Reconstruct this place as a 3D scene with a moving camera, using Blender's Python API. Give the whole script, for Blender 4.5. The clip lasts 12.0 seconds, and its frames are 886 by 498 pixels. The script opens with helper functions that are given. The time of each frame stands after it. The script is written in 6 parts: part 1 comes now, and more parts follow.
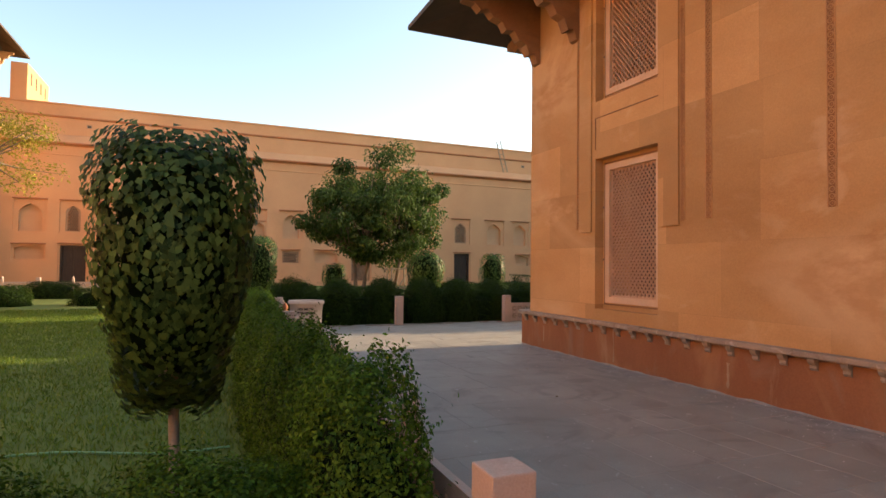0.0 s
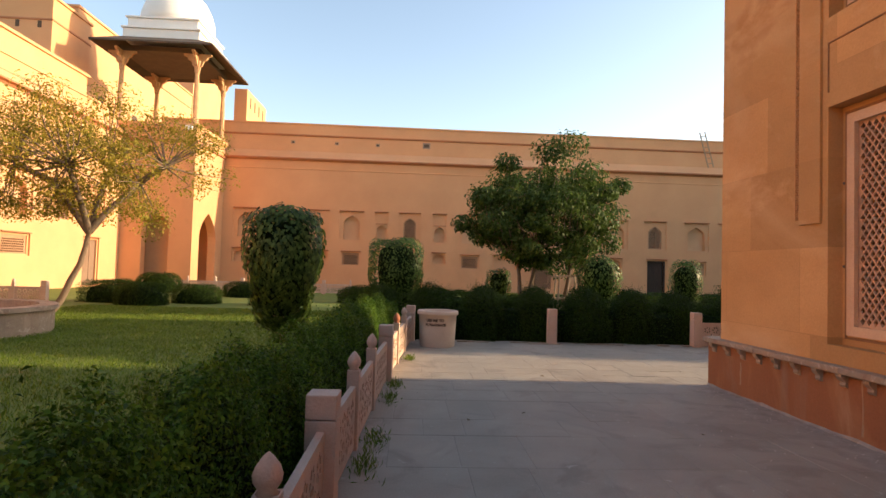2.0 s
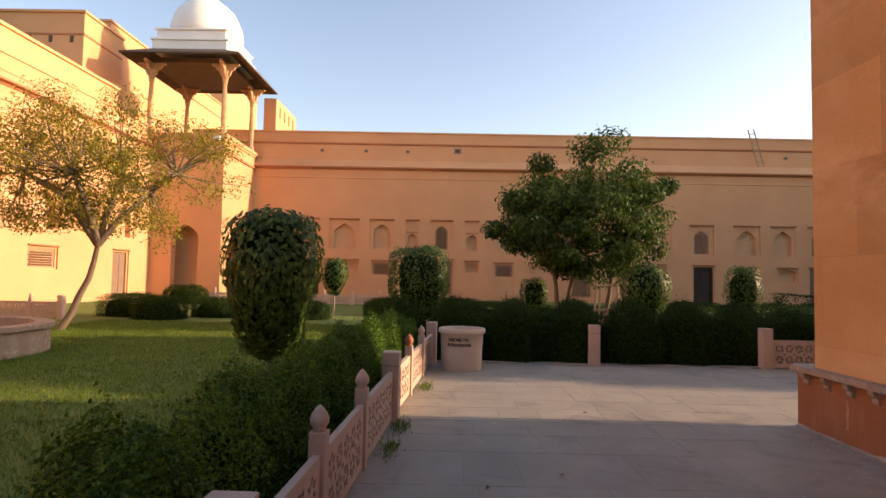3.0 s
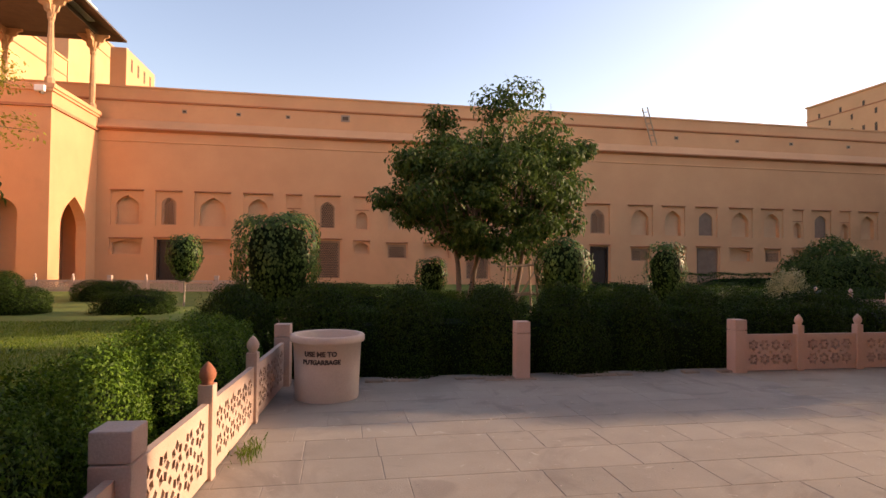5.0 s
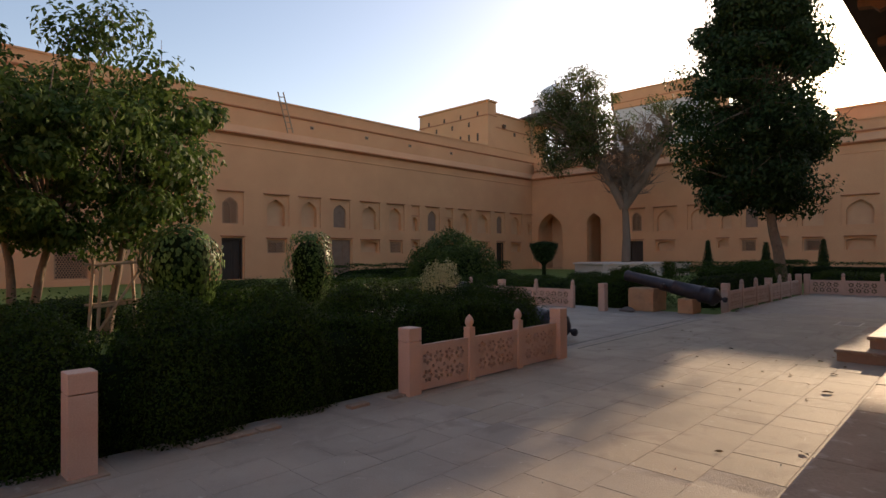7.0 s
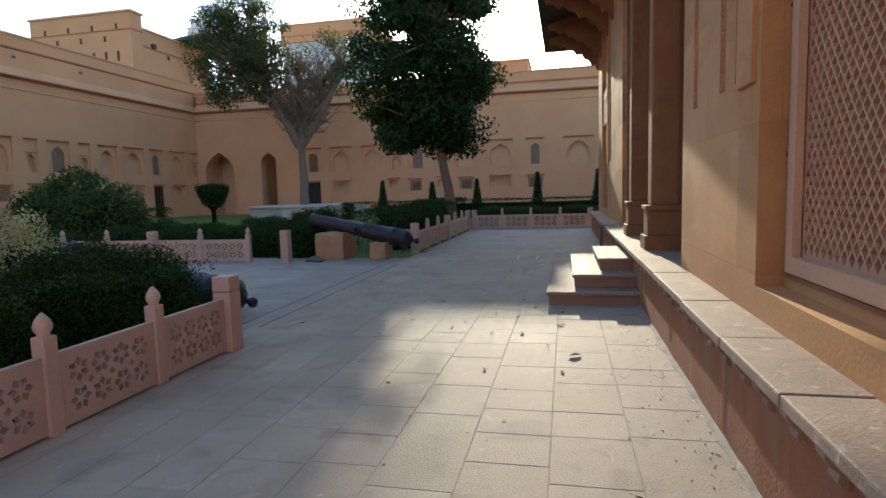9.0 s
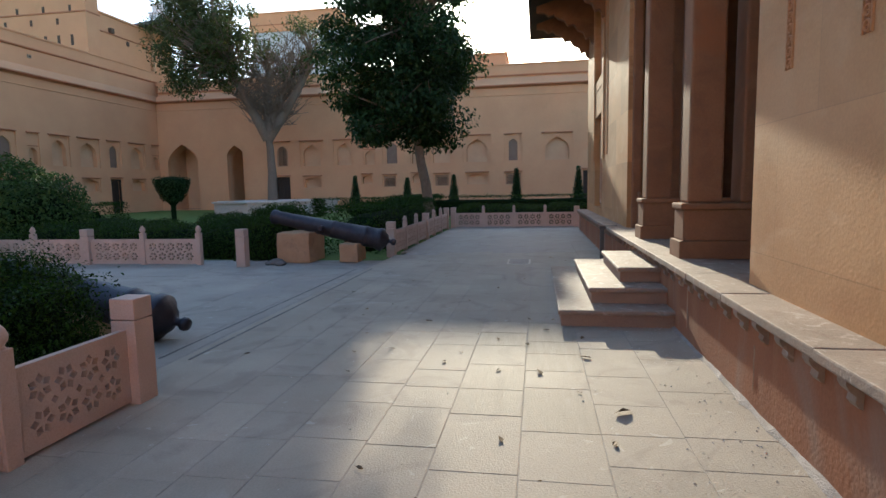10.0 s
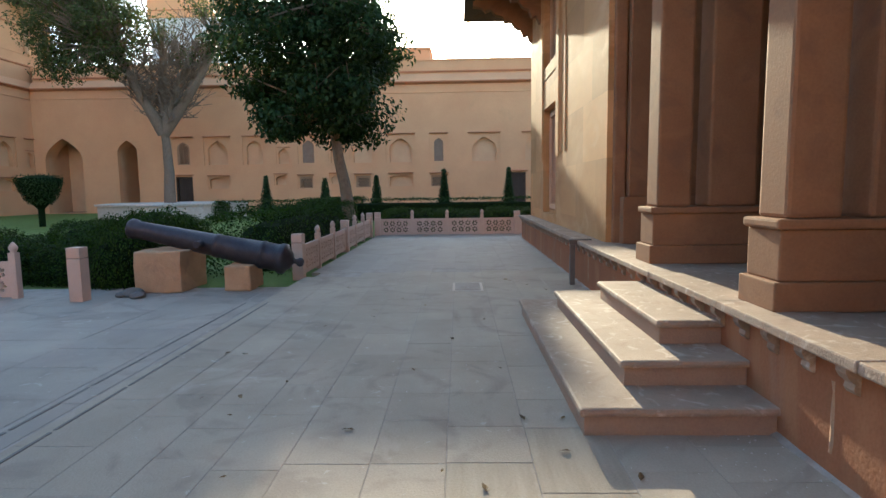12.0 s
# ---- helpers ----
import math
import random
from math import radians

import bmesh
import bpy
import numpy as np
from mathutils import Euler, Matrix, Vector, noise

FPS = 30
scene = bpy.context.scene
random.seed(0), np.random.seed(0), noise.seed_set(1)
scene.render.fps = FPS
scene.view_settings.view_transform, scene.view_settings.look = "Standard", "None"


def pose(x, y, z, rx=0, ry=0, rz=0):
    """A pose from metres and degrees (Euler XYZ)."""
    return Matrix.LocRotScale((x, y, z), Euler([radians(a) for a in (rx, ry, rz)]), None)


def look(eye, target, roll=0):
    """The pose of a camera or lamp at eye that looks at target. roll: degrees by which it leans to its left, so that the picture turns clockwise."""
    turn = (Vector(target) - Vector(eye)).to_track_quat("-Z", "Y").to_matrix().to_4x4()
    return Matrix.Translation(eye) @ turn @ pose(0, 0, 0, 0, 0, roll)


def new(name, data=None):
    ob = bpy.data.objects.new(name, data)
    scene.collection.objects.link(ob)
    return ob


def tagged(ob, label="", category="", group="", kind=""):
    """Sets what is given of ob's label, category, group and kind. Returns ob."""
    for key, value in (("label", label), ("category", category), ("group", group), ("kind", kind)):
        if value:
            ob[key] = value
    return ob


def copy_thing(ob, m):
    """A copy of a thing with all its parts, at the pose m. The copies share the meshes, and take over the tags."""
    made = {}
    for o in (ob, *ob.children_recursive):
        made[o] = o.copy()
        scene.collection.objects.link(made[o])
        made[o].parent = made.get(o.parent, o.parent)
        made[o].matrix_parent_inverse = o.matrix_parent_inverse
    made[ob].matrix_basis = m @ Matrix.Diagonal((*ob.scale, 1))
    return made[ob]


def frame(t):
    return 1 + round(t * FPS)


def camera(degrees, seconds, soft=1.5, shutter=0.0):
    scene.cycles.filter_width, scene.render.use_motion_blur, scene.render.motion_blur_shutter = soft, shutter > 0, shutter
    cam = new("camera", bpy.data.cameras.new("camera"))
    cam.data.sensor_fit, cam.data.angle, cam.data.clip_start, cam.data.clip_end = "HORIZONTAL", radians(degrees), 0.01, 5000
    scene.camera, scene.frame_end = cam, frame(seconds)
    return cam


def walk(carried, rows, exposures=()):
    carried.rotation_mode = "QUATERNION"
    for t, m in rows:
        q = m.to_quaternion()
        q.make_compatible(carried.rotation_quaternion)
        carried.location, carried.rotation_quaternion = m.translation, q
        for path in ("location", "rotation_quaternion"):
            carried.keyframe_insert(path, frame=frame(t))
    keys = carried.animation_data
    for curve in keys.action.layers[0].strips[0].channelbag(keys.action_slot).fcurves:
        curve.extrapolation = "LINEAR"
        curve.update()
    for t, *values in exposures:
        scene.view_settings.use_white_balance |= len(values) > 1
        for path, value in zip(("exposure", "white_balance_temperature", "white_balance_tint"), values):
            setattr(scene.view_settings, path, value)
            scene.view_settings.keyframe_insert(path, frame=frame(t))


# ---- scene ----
cam = camera(76.1, 12.0)
PATH = [
    (0, (-0.879, -1.633, 1.617), (-0.108, 0.211, 1.681), 0.7),
    (0.5, (-0.394, -1.047, 1.568), (0.481, 0.75, 1.651), 0.5),
    (1, (0.103, -0.414, 1.561), (0.951, 1.395, 1.647), 1.7),
    (1.5, (0.574, 0.068, 1.562), (1.1, 1.996, 1.636), 1.6),
    (2, (0.844, 0.512, 1.615), (0.953, 2.508, 1.689), 1.7),
    (2.5, (1.038, 1.23, 1.643), (1.106, 3.227, 1.732), 1.3),
    (2.7, (1.102, 1.507, 1.693), (1.082, 3.505, 1.791), 1.1),
    (4.3, (1.35, 4.646, 1.631), (1.512, 6.636, 1.736), 2.6),
    (4.5, (1.457, 4.959, 1.631), (1.773, 6.933, 1.682), 2.4),
    (5, (1.584, 5.727, 1.632), (1.938, 7.695, 1.674), 0.6),
    (5.5, (1.792, 6.458, 1.656), (2.315, 8.388, 1.672), -0.2),
    (6, (2.131, 7.233, 1.661), (2.828, 9.107, 1.663), -0.2),
    (6.5, (2.492, 7.818, 1.68), (3.595, 9.486, 1.694), 0.5),
    (7, (2.926, 8.426, 1.665), (4.364, 9.815, 1.683), -0.3),
    (7.5, (3.468, 8.891, 1.659), (5.127, 10.007, 1.641), -1.5),
    (7.7, (3.657, 8.956, 1.676), (5.429, 9.88, 1.59), -1.1),
    (9.3, (5.923, 10.087, 1.588), (7.869, 10.502, 1.39), -1.7),
    (9.5, (6.251, 10.183, 1.577), (8.197, 10.598, 1.378), -1.4),
    (10, (6.98, 10.383, 1.557), (8.941, 10.713, 1.344), -1.1),
    (10.5, (7.716, 10.542, 1.574), (9.682, 10.827, 1.339), -0.9),
    (11, (8.461, 10.645, 1.582), (10.443, 10.793, 1.359), -0.8),
    (11.5, (9.178, 10.763, 1.568), (11.165, 10.855, 1.353), -1.7),
    (12, (9.854, 10.904, 1.569), (11.842, 10.96, 1.358), -0.8),
]
EXPOSURE = [(0.0, 1.58, 7400, 8), (1.0, 1.7, 7400, 0), (1.5, 1.62, 7400, 6), (2.5, 1.2, 7500, 17), (5.0, 1.17, 7600, 26), (6.0, 0.84, 7500, 15), (7.0, 0.66, 7200, 19), (7.7, 0.66, 6900, 16), (9.3, 1.3, 5500, 3), (10.5, 1.38, 5500, 5), (12.0, 1.9, 5800, 1)]
walk(cam, [(t, look(eye, target, roll)) for t, eye, target, roll in PATH], EXPOSURE)

# ---- world, sun, exposure ----
SUN_AZ, SUN_EL = 3.9, 16.0
sun_dir = Vector((math.cos(radians(SUN_EL)) * math.cos(radians(SUN_AZ)), math.cos(radians(SUN_EL)) * math.sin(radians(SUN_AZ)), math.sin(radians(SUN_EL))))
world = bpy.data.worlds.new("sky")
scene.world = world
world.use_nodes = True
wn = world.node_tree.nodes
sky = wn.new("ShaderNodeTexSky")
sky.sky_type = "NISHITA"
sky.sun_disc = False
sky.sun_elevation = radians(SUN_EL)
sky.sun_rotation = radians(90 - SUN_AZ)
sky.air_density, sky.dust_density, sky.ozone_density = 1.0, 1.2, 1.0
world.node_tree.links.new(sky.outputs[0], wn["Background"].inputs[0])
wn["Background"].inputs[1].default_value = 0.15
sun = new("sun", bpy.data.lights.new("sun", "SUN"))
sun.data.energy, sun.data.angle, sun.data.color = 3.3, radians(0.55), (1.0, 0.80, 0.54)
sun.matrix_world = look(sun_dir * 100, (0, 0, 0))

# ---- materials ----
def rgb(c):
    return (c[0], c[1], c[2], 1)


def mat(name, a, b, rough=0.85, scale=3.0, grain=60.0, bump=0.25, stain=None, stain_scale=0.6, stain_at=0.58, metal=0.0, island=0.0, obj_random=0.0, spec=0.4, stretch=(1, 1, 1), blocks=0.0, veins=(), swirl=2.6):
    """Surface of two tones mixed by noise, with stains, fine relief, and tone by island or by object."""
    m = bpy.data.materials.new(name)
    m.use_nodes = True
    n, lk = m.node_tree.nodes, m.node_tree.links.new
    p = n["Principled BSDF"]
    tc = n.new("ShaderNodeTexCoord")
    geo = n.new("ShaderNodeNewGeometry")
    mp = n.new("ShaderNodeMapping")
    mp.inputs["Scale"].default_value = stretch
    lk(geo.outputs["Position"], mp.inputs["Vector"])
    t1 = n.new("ShaderNodeTexNoise")
    t1.inputs["Scale"].default_value, t1.inputs["Detail"].default_value, t1.inputs["Roughness"].default_value = scale, 8, 0.62
    t2 = n.new("ShaderNodeTexNoise")
    t2.inputs["Scale"].default_value, t2.inputs["Detail"].default_value = grain, 4
    lk(mp.outputs[0], t1.inputs["Vector"])
    lk(geo.outputs["Position"], t2.inputs["Vector"])
    r1 = n.new("ShaderNodeValToRGB")
    r1.color_ramp.elements[0].position, r1.color_ramp.elements[1].position = 0.32, 0.68
    r1.color_ramp.elements[0].color, r1.color_ramp.elements[1].color = rgb(a), rgb(b)
    lk(t1.outputs["Fac"], r1.inputs[0])
    col = r1.outputs[0]
    g = n.new("ShaderNodeMix")
    g.data_type, g.blend_type = "RGBA", "OVERLAY"
    g.inputs["Factor"].default_value = 0.16
    lk(col, g.inputs[6])
    lk(t2.outputs["Fac"], g.inputs[7])
    col = g.outputs[2]
    if blocks:
        sx = n.new("ShaderNodeSeparateXYZ")
        lk(geo.outputs["Position"], sx.inputs[0])
        ad0 = n.new("ShaderNodeMath")
        ad0.operation = "ADD"
        lk(sx.outputs[0], ad0.inputs[0])
        lk(sx.outputs[1], ad0.inputs[1])
        cb = n.new("ShaderNodeCombineXYZ")
        lk(ad0.outputs[0], cb.inputs[0])
        lk(sx.outputs[2], cb.inputs[1])
        bk = n.new("ShaderNodeTexBrick")
        bk.offset, bk.squash, bk.squash_frequency = 0.37, 1.4, 3
        bk.inputs["Scale"].default_value = 1.0
        bk.inputs["Brick Width"].default_value, bk.inputs["Row Height"].default_value = 1.55, 1.0
        bk.inputs["Mortar Size"].default_value, bk.inputs["Bias"].default_value = 0.004, -0.1
        bk.inputs["Color1"].default_value, bk.inputs["Color2"].default_value = (1 - blocks, 1 - blocks, 1 - blocks * 1.1, 1), (1 + blocks, 1 + blocks, 1 + blocks, 1)
        bk.inputs["Mortar"].default_value = (1 - blocks, 1 - blocks, 1 - blocks, 1)
        lk(cb.outputs[0], bk.inputs["Vector"])
        mb = n.new("ShaderNodeMix")
        mb.data_type, mb.blend_type = "RGBA", "MULTIPLY"
        mb.inputs[0].default_value = 1.0
        lk(col, mb.inputs[6])
        lk(bk.outputs["Color"], mb.inputs[7])
        col = mb.outputs[2]
    for vein, size, lo, hi, most in veins:
        tv = n.new("ShaderNodeTexNoise")
        tv.inputs["Scale"].default_value, tv.inputs["Detail"].default_value, tv.inputs["Roughness"].default_value, tv.inputs["Distortion"].default_value = size, 5, 0.55, swirl
        lk(mp.outputs[0], tv.inputs["Vector"])
        rv = n.new("ShaderNodeMapRange")
        rv.inputs["From Min"].default_value, rv.inputs["From Max"].default_value, rv.inputs["To Max"].default_value = lo, hi, most
        lk(tv.outputs["Fac"], rv.inputs[0])
        kv = n.new("ShaderNodeMix")
        kv.data_type = "RGBA"
        lk(rv.outputs[0], kv.inputs[0])
        lk(col, kv.inputs[6])
        kv.inputs[7].default_value = rgb(vein)
        col = kv.outputs[2]
    if stain:
        t3 = n.new("ShaderNodeTexNoise")
        t3.inputs["Scale"].default_value, t3.inputs["Detail"].default_value, t3.inputs["Roughness"].default_value, t3.inputs["Distortion"].default_value = stain_scale, 9, 0.68, 0.6
        lk(mp.outputs[0], t3.inputs["Vector"])
        r3 = n.new("ShaderNodeValToRGB")
        r3.color_ramp.elements[0].position, r3.color_ramp.elements[1].position = stain_at, min(1, stain_at + 0.16)
        lk(t3.outputs["Fac"], r3.inputs[0])
        k = n.new("ShaderNodeMix")
        k.data_type = "RGBA"
        lk(r3.outputs[0], k.inputs[0])
        lk(col, k.inputs[6])
        k.inputs[7].default_value = rgb(stain)
        col = k.outputs[2]
    if island or obj_random:
        src = geo.outputs["Random Per Island"]
        if obj_random:
            oi = n.new("ShaderNodeObjectInfo")
            src = oi.outputs["Random"]
        mr = n.new("ShaderNodeMapRange")
        w = island or obj_random
        mr.inputs["To Min"].default_value, mr.inputs["To Max"].default_value = 1 - w, 1 + w
        lk(src, mr.inputs[0])
        hs = n.new("ShaderNodeHueSaturation")
        lk(mr.outputs[0], hs.inputs["Value"])
        lk(col, hs.inputs["Color"])
        col = hs.outputs[0]
    lk(col, p.inputs["Base Color"])
    rr = n.new("ShaderNodeMapRange")
    rr.inputs["To Min"].default_value, rr.inputs["To Max"].default_value = max(0.02, rough - 0.12), min(1, rough + 0.1)
    lk(t1.outputs["Fac"], rr.inputs[0])
    lk(rr.outputs[0], p.inputs["Roughness"])
    p.inputs["Metallic"].default_value = metal
    p.inputs["Specular IOR Level"].default_value = spec
    if bump:
        bp = n.new("ShaderNodeBump")
        bp.inputs["Strength"].default_value, bp.inputs["Distance"].default_value = bump, 0.012
        ad = n.new("ShaderNodeMath")
        ad.operation = "ADD"
        lk(t1.outputs["Fac"], ad.inputs[0])
        lk(t2.outputs["Fac"], ad.inputs[1])
        lk(ad.outputs[0], bp.inputs["Height"])
        lk(bp.outputs[0], p.inputs["Normal"])
    return m


def leaf_mat(name, a, b, through_=0.35, rough=0.5):
    """Leaves: tone by island, some light passing through."""
    m = bpy.data.materials.new(name)
    m.use_nodes = True
    n, lk = m.node_tree.nodes, m.node_tree.links.new
    p = n["Principled BSDF"]
    geo = n.new("ShaderNodeNewGeometry")
    r = n.new("ShaderNodeValToRGB")
    r.color_ramp.elements[0].color, r.color_ramp.elements[1].color = rgb(a), rgb(b)
    lk(geo.outputs["Random Per Island"], r.inputs[0])
    t = n.new("ShaderNodeTexNoise")
    t.inputs["Scale"].default_value = 1.3
    lk(geo.outputs["Position"], t.inputs["Vector"])
    mx = n.new("ShaderNodeMix")
    mx.data_type, mx.blend_type = "RGBA", "OVERLAY"
    mx.inputs[0].default_value = 0.4
    lk(r.outputs[0], mx.inputs[6])
    lk(t.outputs["Fac"], mx.inputs[7])
    lk(mx.outputs[2], p.inputs["Base Color"])
    p.inputs["Roughness"].default_value = rough
    p.inputs["Specular IOR Level"].default_value = 0.14
    tr = n.new("ShaderNodeBsdfTranslucent")
    lk(mx.outputs[2], tr.inputs["Color"])
    ms = n.new("ShaderNodeMixShader")
    ms.inputs[0].default_value = through_
    lk(p.outputs[0], ms.inputs[1])
    lk(tr.outputs[0], ms.inputs[2])
    lk(ms.outputs[0], n["Material Output"].inputs["Surface"])
    return m


PLASTER = mat("ochre_plaster", (0.62, 0.315, 0.16), (0.69, 0.365, 0.19), 0.92, 0.35, 25, 0.2, (0.55, 0.30, 0.15), 0.12, 0.56)
NICHE = mat("niche_plaster", (0.60, 0.34, 0.19), (0.66, 0.39, 0.22), 0.92, 0.8, 25, 0.2)
TRIM = mat("trim_plaster", (0.40, 0.16, 0.08), (0.50, 0.215, 0.115), 0.9, 0.6, 30, 0.2)
HALL = mat("honey_sandstone", (0.46, 0.24, 0.10), (0.59, 0.335, 0.15), 0.8, 0.7, 45, 0.15, (0.66, 0.42, 0.23), 0.6, 0.57, spec=0.2, stretch=(0.55, 0.55, 1.0), blocks=0.16, swirl=0.9, veins=(((0.68, 0.45, 0.26), 0.55, 0.50, 0.66, 0.45), ((0.40, 0.18, 0.065), 0.6, 0.57, 0.64, 0.42), ((0.74, 0.54, 0.35), 1.3, 0.60, 0.69, 0.25)))
RISER = mat("brown_riser_stone", (0.28, 0.18, 0.125), (0.36, 0.24, 0.17), 0.8, 2.5, 60, 0.35, (0.44, 0.31, 0.22), 2.0, 0.6)
# dressed stone, darker than HALL because the portico's shade is in its colour
HALL_SHADED = mat("shaded_dressed_sandstone", (0.24, 0.122, 0.064), (0.32, 0.172, 0.093), 0.78, 0.9, 45, 0.15, (0.32, 0.145, 0.07), 0.7, 0.58, spec=0.2, veins=(((0.42, 0.215, 0.11), 0.7, 0.52, 0.70, 0.4), ((0.20, 0.115, 0.072), 1.0, 0.55, 0.68, 0.5)))
PLINTH = mat("red_plinth_plaster", (0.241, 0.090, 0.039), (0.310, 0.125, 0.056), 0.85, 1.2, 40, 0.3, (0.447, 0.258, 0.155), 0.9, 0.62, stretch=(1, 1, 0.35), veins=(((0.378, 0.181, 0.086), 0.7, 0.54, 0.66, 0.6), ((0.27, 0.19, 0.14), 0.8, 0.53, 0.68, 0.5)))
PLINTHMORTAR = mat("joint_mortar", (0.31, 0.185, 0.11), (0.41, 0.255, 0.16), 0.95, 5, 90, 0.5)
LEDGE = mat("worn_ledge_stone", (0.26, 0.19, 0.14), (0.37, 0.275, 0.205), 0.75, 2.2, 60, 0.35, (0.33, 0.24, 0.185), 1.2, 0.58, veins=(((0.22, 0.14, 0.10), 1.6, 0.55, 0.66, 0.55), ((0.60, 0.50, 0.41), 4.0, 0.58, 0.68, 0.5)))
CARVED = mat("carved_band_stone", (0.46, 0.23, 0.10), (0.53, 0.28, 0.13), 0.85, 3.0, 60, 0.3)
RIM = mat("pale_rim_stone", (0.56, 0.36, 0.23), (0.66, 0.44, 0.29), 0.8, 2.0, 60, 0.15)
# darker band ground paints the shade in the carving's pits
BANDGROUND = mat("band_recess_shade", (0.30, 0.135, 0.055), (0.38, 0.185, 0.08), 0.9, 4.0, 70, 0.4)
COURTJALI = mat("court_lattice_stone", (0.34, 0.185, 0.105), (0.42, 0.24, 0.145), 0.85, 2.0, 60, 0.2)
JALI = mat("jali_stone", (0.52, 0.29, 0.18), (0.60, 0.36, 0.23), 0.8, 2.0, 60, 0.2)
PAVE = mat("paving_slab", (0.324, 0.270, 0.211), (0.410, 0.347, 0.275), 0.74, 1.1, 70, 0.35, (0.468, 0.396, 0.333), 0.8, 0.60, obj_random=0.06, spec=0.14, veins=(((0.225, 0.184, 0.158), 0.9, 0.54, 0.66, 0.45), ((0.522, 0.468, 0.414), 3.5, 0.66, 0.70, 0.5)))
PAVE_WORN = mat("polished_slab", (0.306, 0.255, 0.196), (0.387, 0.327, 0.255), 0.74, 1.4, 60, 0.3, (0.425, 0.357, 0.297), 1.0, 0.58, spec=0.14, stretch=(1, 9, 1))
PAVE_STUFF = mat("paving_field", (0.281, 0.240, 0.200), (0.365, 0.315, 0.264), 0.72, 1.0, 70, 0.3, (0.272, 0.234, 0.208), 0.45, 0.56, island=0.045, spec=0.25, veins=(((0.204, 0.170, 0.149), 0.8, 0.54, 0.66, 0.5), ((0.493, 0.442, 0.391), 3.5, 0.66, 0.70, 0.5)))
MORTAR = mat("joint_mortar", (0.264, 0.225, 0.191), (0.391, 0.340, 0.297), 0.95, 5, 90, 0.5)
MORTARPALE = mat("pale_mortar", (0.50, 0.42, 0.36), (0.62, 0.54, 0.47), 0.9, 6, 80, 0.4)
FENCE = mat("pink_fence_stone", (0.52, 0.36, 0.28), (0.60, 0.43, 0.345), 0.75, 2.5, 80, 0.25, (0.42, 0.28, 0.21), 1.6, 0.62)
BIN = mat("cement_bin", (0.52, 0.42, 0.345), (0.60, 0.50, 0.42), 0.85, 2.2, 70, 0.3, (0.44, 0.35, 0.29), 2.0, 0.6)
DARKLETTER = mat("faded_black_paint", (0.05, 0.035, 0.03), (0.10, 0.07, 0.06), 0.8, 12, 90, 0.1)
IRON = mat("old_cannon_iron", (0.035, 0.032, 0.04), (0.07, 0.062, 0.07), 0.5, 3, 50, 0.3, (0.10, 0.065, 0.05), 2.5, 0.6, metal=0.55)
BLOCK = mat("sandstone_block", (0.42, 0.24, 0.13), (0.52, 0.32, 0.18), 0.9, 3, 50, 0.4, (0.32, 0.19, 0.12), 2.5, 0.56)
WOOD = mat("dark_door_wood", (0.03, 0.017, 0.012), (0.06, 0.034, 0.022), 0.6, 4, 50, 0.3, stretch=(6, 6, 0.4))
# dark backing colour that stands in for the shade inside openings
SHADE_BACK = mat("interior_shade_backing", (0.09, 0.06, 0.045), (0.13, 0.085, 0.06), 0.95, 1, 30, 0.1)
GREYDOOR = mat("grey_painted_door", (0.21, 0.125, 0.085), (0.26, 0.165, 0.115), 0.7, 3, 40, 0.1)
# weathered stone, its colour lowered further to carry the shade under eaves
SLATE = mat("shaded_eave_stone", (0.072, 0.051, 0.039), (0.114, 0.081, 0.060), 0.85, 1.5, 40, 0.3)
WHITE = mat("white_dome_plaster", (0.74, 0.73, 0.72), (0.80, 0.79, 0.78), 0.8, 1.0, 40, 0.15, (0.62, 0.61, 0.60), 0.7, 0.62)
PALEWALL = mat("pale_far_building", (0.50, 0.50, 0.50), (0.58, 0.58, 0.58), 0.9, 0.4, 20, 0.1)
BARK = mat("grey_brown_bark", (0.14, 0.095, 0.065), (0.24, 0.17, 0.12), 0.9, 6, 60, 0.6, stretch=(4, 4, 1))
PALEBARK = mat("pale_bark", (0.28, 0.22, 0.17), (0.38, 0.31, 0.25), 0.9, 5, 60, 0.5, stretch=(4, 4, 1))
# near-black twig colour holds the shade deep inside the foliage
TWIG_SHADE = mat("shade_dark_twigs", (0.006, 0.012, 0.004), (0.014, 0.024, 0.007), 0.95, 8, 60, 0.3, spec=0.05)
GRASS = mat("lawn_soil", (0.085, 0.13, 0.02), (0.14, 0.185, 0.034), 0.95, 1.6, 80, 0.5, (0.20, 0.17, 0.07), 0.35, 0.6)
L_HEDGE = leaf_mat("hedge_leaves", (0.024, 0.062, 0.007), (0.13, 0.24, 0.024), 0.25)
# deeper green than L_HEDGE, darkened further for the mounds' own shade
L_MOUND = leaf_mat("shaded_mound_leaves", (0.006, 0.015, 0.002), (0.052, 0.100, 0.011), 0.38)
L_TOP = leaf_mat("topiary_leaves", (0.016, 0.04, 0.009), (0.12, 0.19, 0.045), 0.12, 0.42)
L_TREE = leaf_mat("tree_leaves", (0.03, 0.062, 0.012), (0.11, 0.165, 0.04), 0.35)
L_DARK = leaf_mat("dense_tree_leaves", (0.018, 0.038, 0.012), (0.045, 0.075, 0.022), 0.25)
L_YELLOW = leaf_mat("thin_yellow_leaves", (0.20, 0.19, 0.025), (0.42, 0.32, 0.06), 0.45)
L_PEEPAL = leaf_mat("olive_leaves", (0.06, 0.08, 0.025), (0.13, 0.14, 0.05), 0.4)
